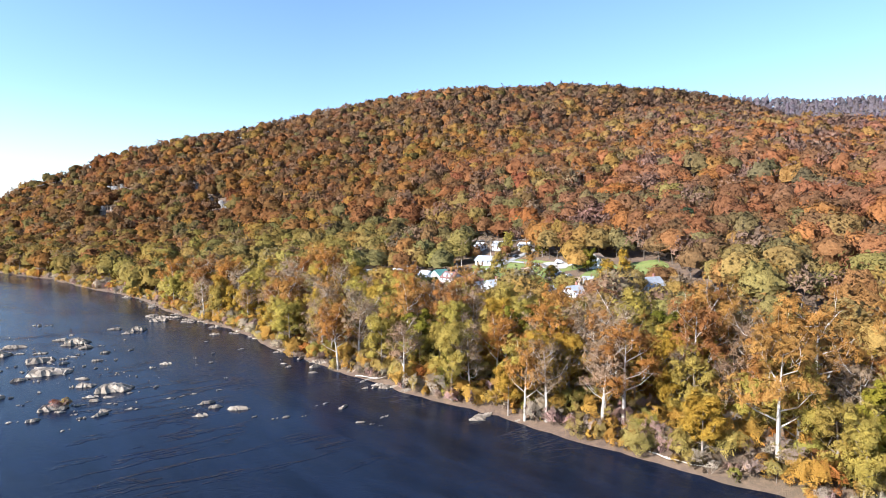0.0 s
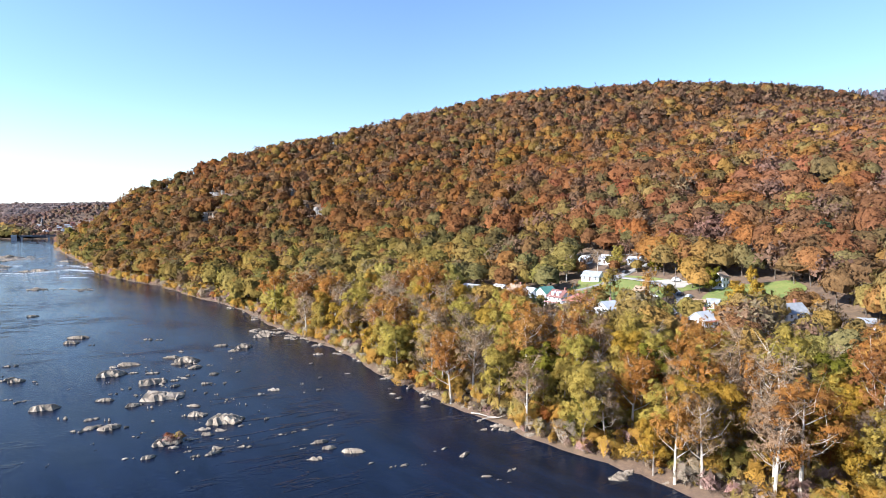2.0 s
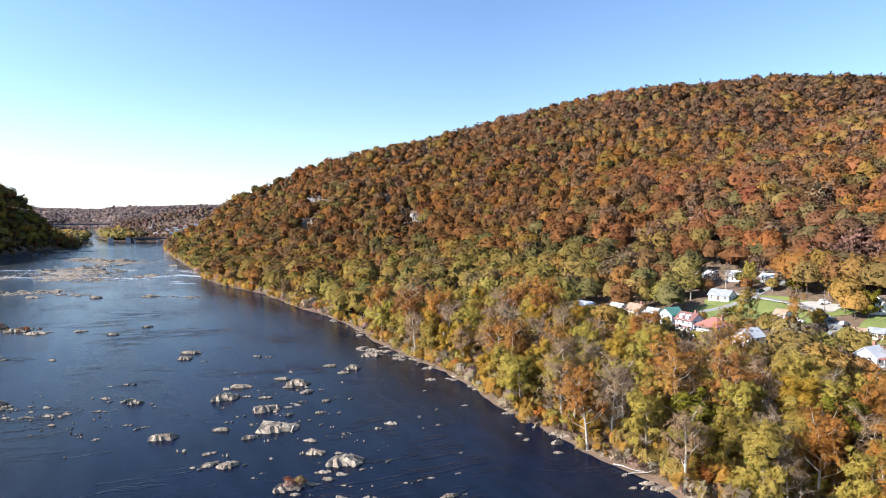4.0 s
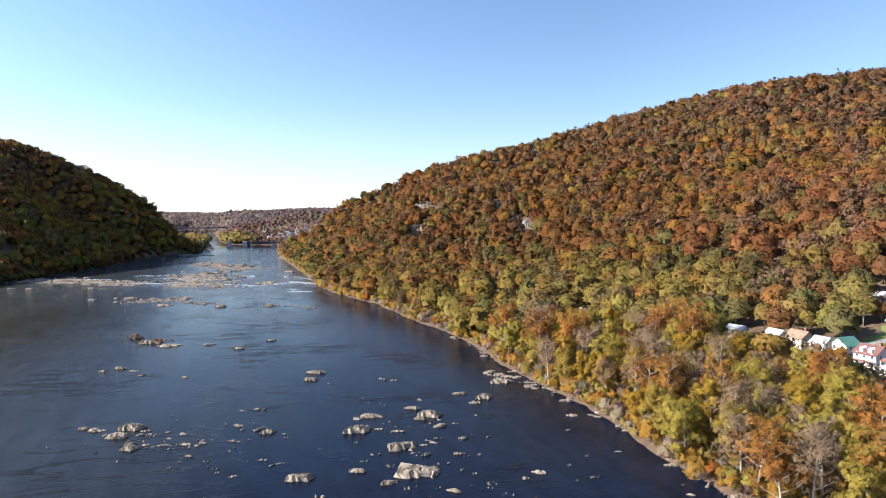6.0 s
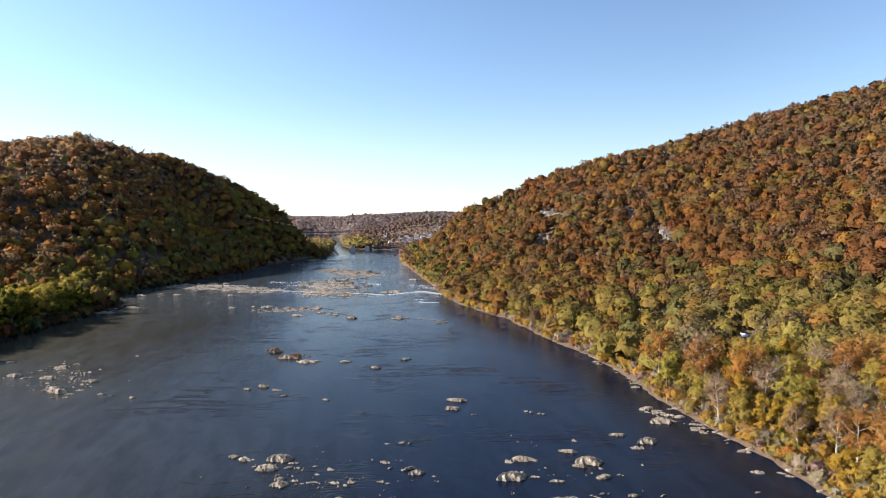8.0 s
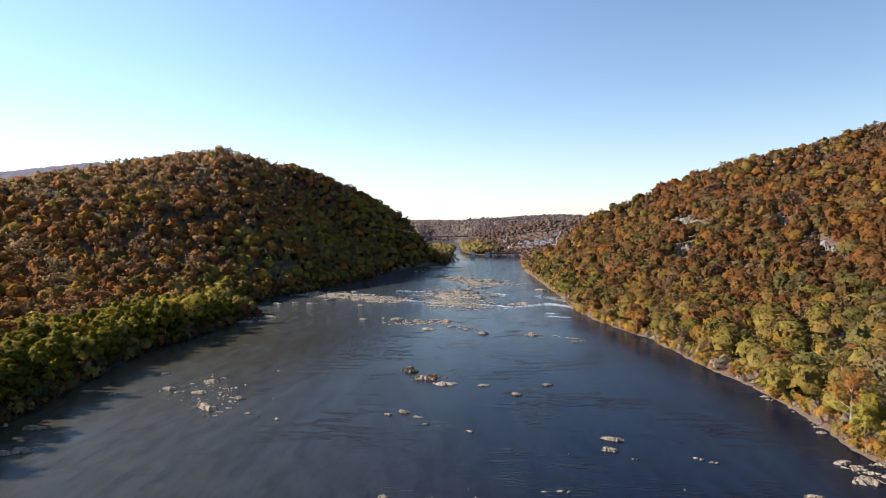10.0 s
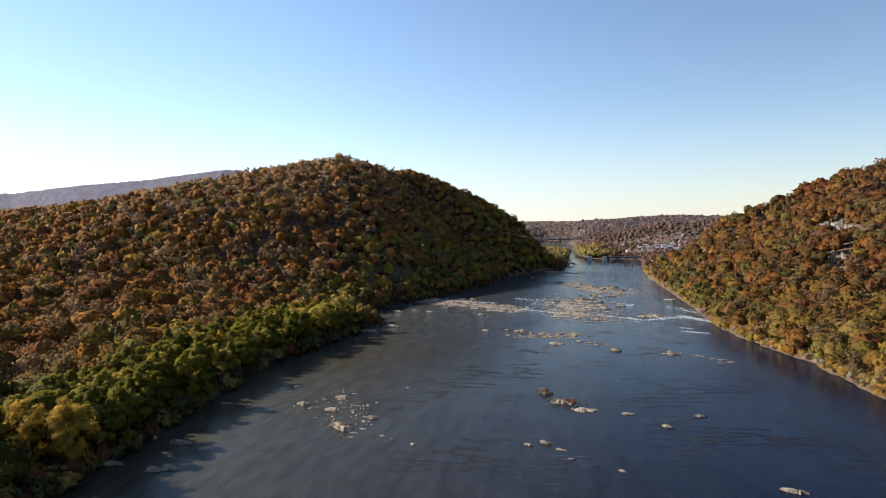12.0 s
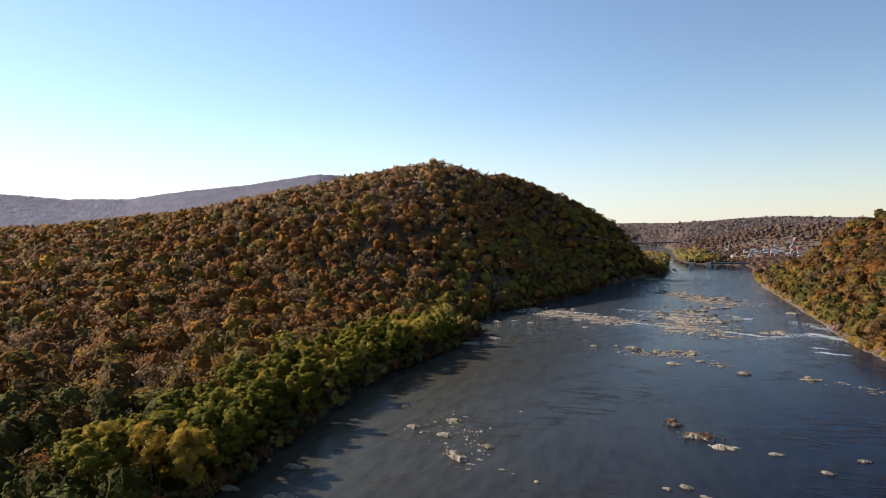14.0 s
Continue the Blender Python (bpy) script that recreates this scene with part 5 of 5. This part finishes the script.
# the far town on its slope
rng = np.random.RandomState(70)
for k, (x, y) in enumerate(TOWN):
    wall = ("white", "brick", "brick", "stone", "white", "tan", "brick")[k % 7]
    roof = ("grey", "maroon", "brown", "grey", "grey")[k % 5]
    label = {"white": "white house in the distant town", "brick": "red brick house in the distant town", "stone": "stone house in the distant town", "tan": "tan house in the distant town"}[wall]
    house(x, y, rng.uniform(8, 13), rng.uniform(7, 9), 2, wall, roof, "gable", rng.choice([0, 90]) + rng.uniform(-12, 12), label, "town houses", plain=True, tall=3.0)
for x, y in ((-1335, 1632), (-1262, 1622), (-1216, 1648), (-1180, 1664), (-1290, 1600)):
    house(x, y, 10, 8, 2, "white", "grey", "gable", rng.uniform(-30, 30), "white house on the wooded hill behind the town", "hill houses", plain=True, tall=3)

M_SLATE = rough_paint("dark slate", (0.075, 0.075, 0.08), (0.12, 0.12, 0.125), 0.5, 0.7, 0.2, 0.03)
M_BROWNSTONE = rough_paint("weathered brownstone", (0.10, 0.072, 0.055), (0.155, 0.115, 0.088), 0.5, 0.9, 0.4, 0.05)
church = new("church")
church.matrix_basis = pose(-1215, 1405, 18, 0, 0, -20) @ Matrix.Scale(0.72, 4)
tagged(church, "brown stone church with a slim grey spire", "church")
part("nave", solid("nave", [(-12, -6, -4), (12, -6, -4), (12, 6, -4), (-12, 6, -4), (-12, -6, 9), (12, -6, 9), (12, 6, 9), (-12, 6, 9), (-12, 0, 17), (12, 0, 17)], [(0, 1, 5, 4), (1, 2, 6, 9, 5), (2, 3, 7, 6), (3, 0, 4, 8, 7)], M_BROWNSTONE), church)
part("roof", solid("roof", [(-12.5, -6.6, 8.3), (12.5, -6.6, 8.3), (12.5, 0, 17.3), (-12.5, 0, 17.3), (12.5, 6.6, 8.3), (-12.5, 6.6, 8.3), (-12.5, 0, 16.8), (12.5, 0, 16.8)], [(0, 1, 2, 3), (3, 2, 4, 5), (0, 3, 6), (1, 7, 2), (0, 6, 7, 1), (6, 5, 4, 7)], M_SLATE), church)
tower = part("tower", blocks("tower", [(12.6, -3, -4, 18.6, 3, 22), (12.3, -3.3, 22, 18.9, 3.3, 22.8)], M_BROWNSTONE), church)
part("spire", solid("spire", [(12.6, -3, 22.8), (18.6, -3, 22.8), (18.6, 3, 22.8), (12.6, 3, 22.8), (15.6, 0, 41)], [(0, 1, 4), (1, 2, 4), (2, 3, 4), (3, 0, 4)], M_SLATE), church)

# ---- bridges and old piers ----
M_STEEL = rough_paint("dark bridge steel", (0.06, 0.065, 0.07), (0.10, 0.10, 0.105), 0.3, 0.6)
M_PIER = rough_paint("pale weathered pier stone", (0.42, 0.40, 0.36), (0.58, 0.55, 0.50), 0.4, 0.9, 0.4, 0.1)


def bridge(name, a, b, z, deep, wide, piers, mat, label):
    a, b = Vector(a), Vector(b)
    long = (b - a).length
    ob = new(name)
    ob.matrix_basis = pose(a.x, a.y, 0, 0, 0, math.degrees(math.atan2(b.y - a.y, b.x - a.x)))
    tagged(ob, label, "bridge")
    part("deck", blocks("deck", [(0, -wide / 2, z, long, wide / 2, z + 0.8)], mat), ob)
    part("girder", blocks("girder", [(0, -wide / 2 + 0.5, z - deep, long, -wide / 2 + 1.1, z), (0, wide / 2 - 1.1, z - deep, long, wide / 2 - 0.5, z)], mat), ob)
    for side in (-1, 1):
        part("railing", blocks("railing", [(0, side * wide / 2 - 0.1, z + 1.7, long, side * wide / 2 + 0.1, z + 1.9)] + [(k * 6.0, side * wide / 2 - 0.1, z + 0.8, k * 6.0 + 0.25, side * wide / 2 + 0.1, z + 1.7) for k in range(int(long / 6))], mat), ob)
    for f in piers:
        x = long * f
        part("pier", blocks("pier", [(x - 1.6, -wide / 2, -4, x + 1.6, wide / 2, z - deep - 1), (x - 2.4, -wide / 2 - 1, z - deep - 1, x + 2.4, wide / 2 + 1, z - deep)], M_PIER), ob)
    return ob


bridge("road_bridge", (-1985, 1480), (-1690, 1770), 33, 3.0, 12, (0.12, 0.37, 0.62, 0.87), M_STEEL, "long dark girder bridge over the side river")
bridge("railway_bridge", (-1082, 1195), (-1000, 1262), 9, 2.2, 7, (0.05, 0.5, 0.95), M_STEEL, "low dark railway bridge before the town")
for x, y in ((-1106, 1160), (-1081, 1182)):
    pr = new("old_pier")
    pr.matrix_basis = pose(x, y, 0, 0, 0, -48)
    tagged(pr, "pale stone bridge pier standing alone in the river", "pier", "old piers")
    part("shaft", blocks("shaft", [(-1.6, -5, -3, 1.6, 5, 10.5)], M_PIER), pr)
    part("cap", blocks("cap", [(-2.0, -5.4, 10.5, 2.0, 5.4, 11.4)], M_PIER), pr)

# ---- cars, poles and wires ----
M_TYRE = rough_paint("black tyre rubber", (0.02, 0.02, 0.02), (0.035, 0.035, 0.035), 3.0, 0.9)


def car(x, y, turn, paint, label, high=1.45):
    ob = new("car")
    ob.matrix_basis = pose(x, y, float(height(x, y)) + 0.62, 0, 0, turn)
    tagged(ob, label, "car", "parked cars")
    prof = [(-2.2, 0.3), (-2.25, 0.75), (-1.9, 0.95), (-1.3, high), (0.5, high), (1.2, 0.95), (2.1, 0.8), (2.25, 0.3)]
    co = [(px, sy * (0.85 if pz < 1 else 0.68), pz) for sy in (-1, 1) for px, pz in prof]
    n = len(prof)
    faces = [tuple(range(n)), tuple(range(2 * n - 1, n - 1, -1))] + [(k, k + n, (k + 1) % n + n, (k + 1) % n) for k in range(n)]
    part("body", solid("body", co, faces, paint), ob)
    for sy in (-1, 1):
        part("side_window", solid("side_window", [(-1.5, sy * 0.8, 1.0), (0.9, sy * 0.8, 1.0), (0.4, sy * 0.73, high - 0.08), (-1.15, sy * 0.73, high - 0.08)], [(0, 1, 2, 3)], M_PANE), ob)
        for px in (-1.4, 1.4):
            c, t = tube([(px, sy * 0.7, 0.3), (px, sy * 0.9, 0.3)], [0.32, 0.32], 10)
            part("wheel", mesh_from("wheel", np.array(c), np.array(t + [(10, 10 + i, 10 + i + 1) for i in range(1, 9)])), ob, M_TYRE)


PAINTS = {n: rough_paint(n + " car paint", c, tuple(v * 1.1 for v in c), 1.0, 0.3) for n, c in (("white", (0.7, 0.7, 0.7)), ("dark", (0.03, 0.035, 0.045)), ("red", (0.35, 0.03, 0.03)), ("silver", (0.4, 0.42, 0.44)))}
for x, y, turn, c, hi in ((46, 320, 20, "white", 2.0), (33, 302.5, -30, "white", 1.45), (29.5, 303.5, -30, "dark", 1.5), (44, 300, 60, "dark", 1.5), (46.5, 295, 50, "silver", 1.5), (-4, 281, -46, "red", 1.5), (1, 276, -46, "dark", 1.5), (27, 347, 40, "dark", 1.5)):
    car(x, y, turn, PAINTS[c], c + (" van" if hi > 1.8 else " car") + " parked in the village", hi)

M_POLE = rough_paint("weathered wooden pole", (0.17, 0.13, 0.10), (0.25, 0.20, 0.16), 1.0, 0.9)
M_WIRE = rough_paint("grey cable", (0.22, 0.22, 0.22), (0.28, 0.28, 0.28), 1.0, 0.5)


def wire(name, a, b, sag, thick, label):
    pts = [Vector(a).lerp(Vector(b), k / 16) - Vector((0, 0, sag * 4 * (k / 16) * (1 - k / 16))) for k in range(17)]
    c, t = tube([tuple(v) for v in pts], [thick] * 17, 3)
    me = mesh_from(name, np.array(c), np.array(t))
    me.materials.append(M_WIRE)
    return tagged(new(name, me), label, "cable", "overhead lines")


tops = []
for x, y in ((43, 307), (-20, 372), (6, 362), (32, 347), (64, 333), (98, 316), (135, 300)):
    z = float(height(x, y))
    ob = new("utility_pole")
    ob.matrix_basis = pose(x, y, z - 0.5, 0, 0, 20)
    tagged(ob, "wooden utility pole with a crossarm", "pole", "utility poles")
    c, t = tube([(0, 0, 0), (0, 0, 11)], [0.17, 0.11], 7)
    part("shaft", mesh_from("shaft", np.array(c), np.array(t)), ob, M_POLE)
    part("crossarm", blocks("crossarm", [(-1.2, -0.07, 9.9, 1.2, 0.07, 10.05)], M_POLE), ob)
    if y != 307:
        tops.append((x, y, z + 9.6))
for a, b in zip(tops, tops[1:]):
    wire("cable", a, b, 0.8, 0.05, "grey overhead cable between utility poles")
wire("cable", (-1010, 690, 112), (-470, 745, 84), 38, 0.06, "long cable slung across the river gorge")

# ---- white water ----
M_FOAM, t_, p_ = material("white river foam")
t_.links.new(ramp(t_, noise_out(t_, 1.2, 5), [(0.35, (0.42, 0.45, 0.46)), (0.6, (0.80, 0.82, 0.82))]), p_.inputs["Base Color"])
p_.inputs["Roughness"].default_value = 0.6
thin = t_.nodes.new("ShaderNodeMath")
thin.operation = "GREATER_THAN"
thin.inputs[1].default_value = 0.53
t_.links.new(noise_out(t_, 0.9, 6, 0.7), thin.inputs[0])
t_.links.new(thin.outputs[0], p_.inputs["Alpha"])
rng = np.random.RandomState(90)
at = []
for ax, ay, bx, by, spread, many in ((-500, 518, -469, 520, 1.0, 130), (-459, 562, -420, 551, 1.8, 240), (-419, 508, -411, 508, 0.8, 25), (-406, 493, -388, 497, 0.8, 70), (-596, 495, -544, 503, 1.5, 110), (-693, 498, -656, 513, 1.6, 50), (-561, 602, -536, 595, 2, 40), (-463, 511, -460, 542, 2, 60), (-670, 557, -637, 566, 2, 50), (-503, 612, -449, 585, 3, 90), (-480, 540, -440, 556, 3, 90), (-620, 540, -560, 545, 4, 60)):
    f = rng.rand(many, 1)
    at.append(np.array([ax, ay]) * (1 - f) + np.array([bx, by]) * f + rng.normal(size=(many, 2)) * spread * 1.3)
at = np.concatenate(at)
n = len(at)
ang = 0.7 + rng.normal(size=n) * 0.35
long, slim = rng.uniform(0.5, 4.2, n), rng.uniform(0.25, 0.9, n)
ux = np.stack([np.cos(ang), np.sin(ang)], -1)
vx = np.stack([-np.sin(ang), np.cos(ang)], -1)
hexa = [(1, 0), (0.45, 0.9), (-0.5, 0.8), (-1, -0.1), (-0.4, -0.9), (0.55, -0.8)]
ring = np.stack([np.c_[at + ux * (long * a)[:, None] + vx * (slim * b)[:, None], np.full(n, 0.06)] for a, b in hexa] + [np.c_[at, np.full(n, 0.28)]], 1).reshape(-1, 3)
tris = (np.arange(n)[:, None, None] * 7 + np.array([(6, i, (i + 1) % 6) for i in range(6)])[None]).reshape(-1, 3)
me = mesh_from("white_water", ring, tris)
me.materials.append(M_FOAM)
tagged(new("white_water", me), "white foam where the river breaks over ledges", "rapids", kind="stuff")
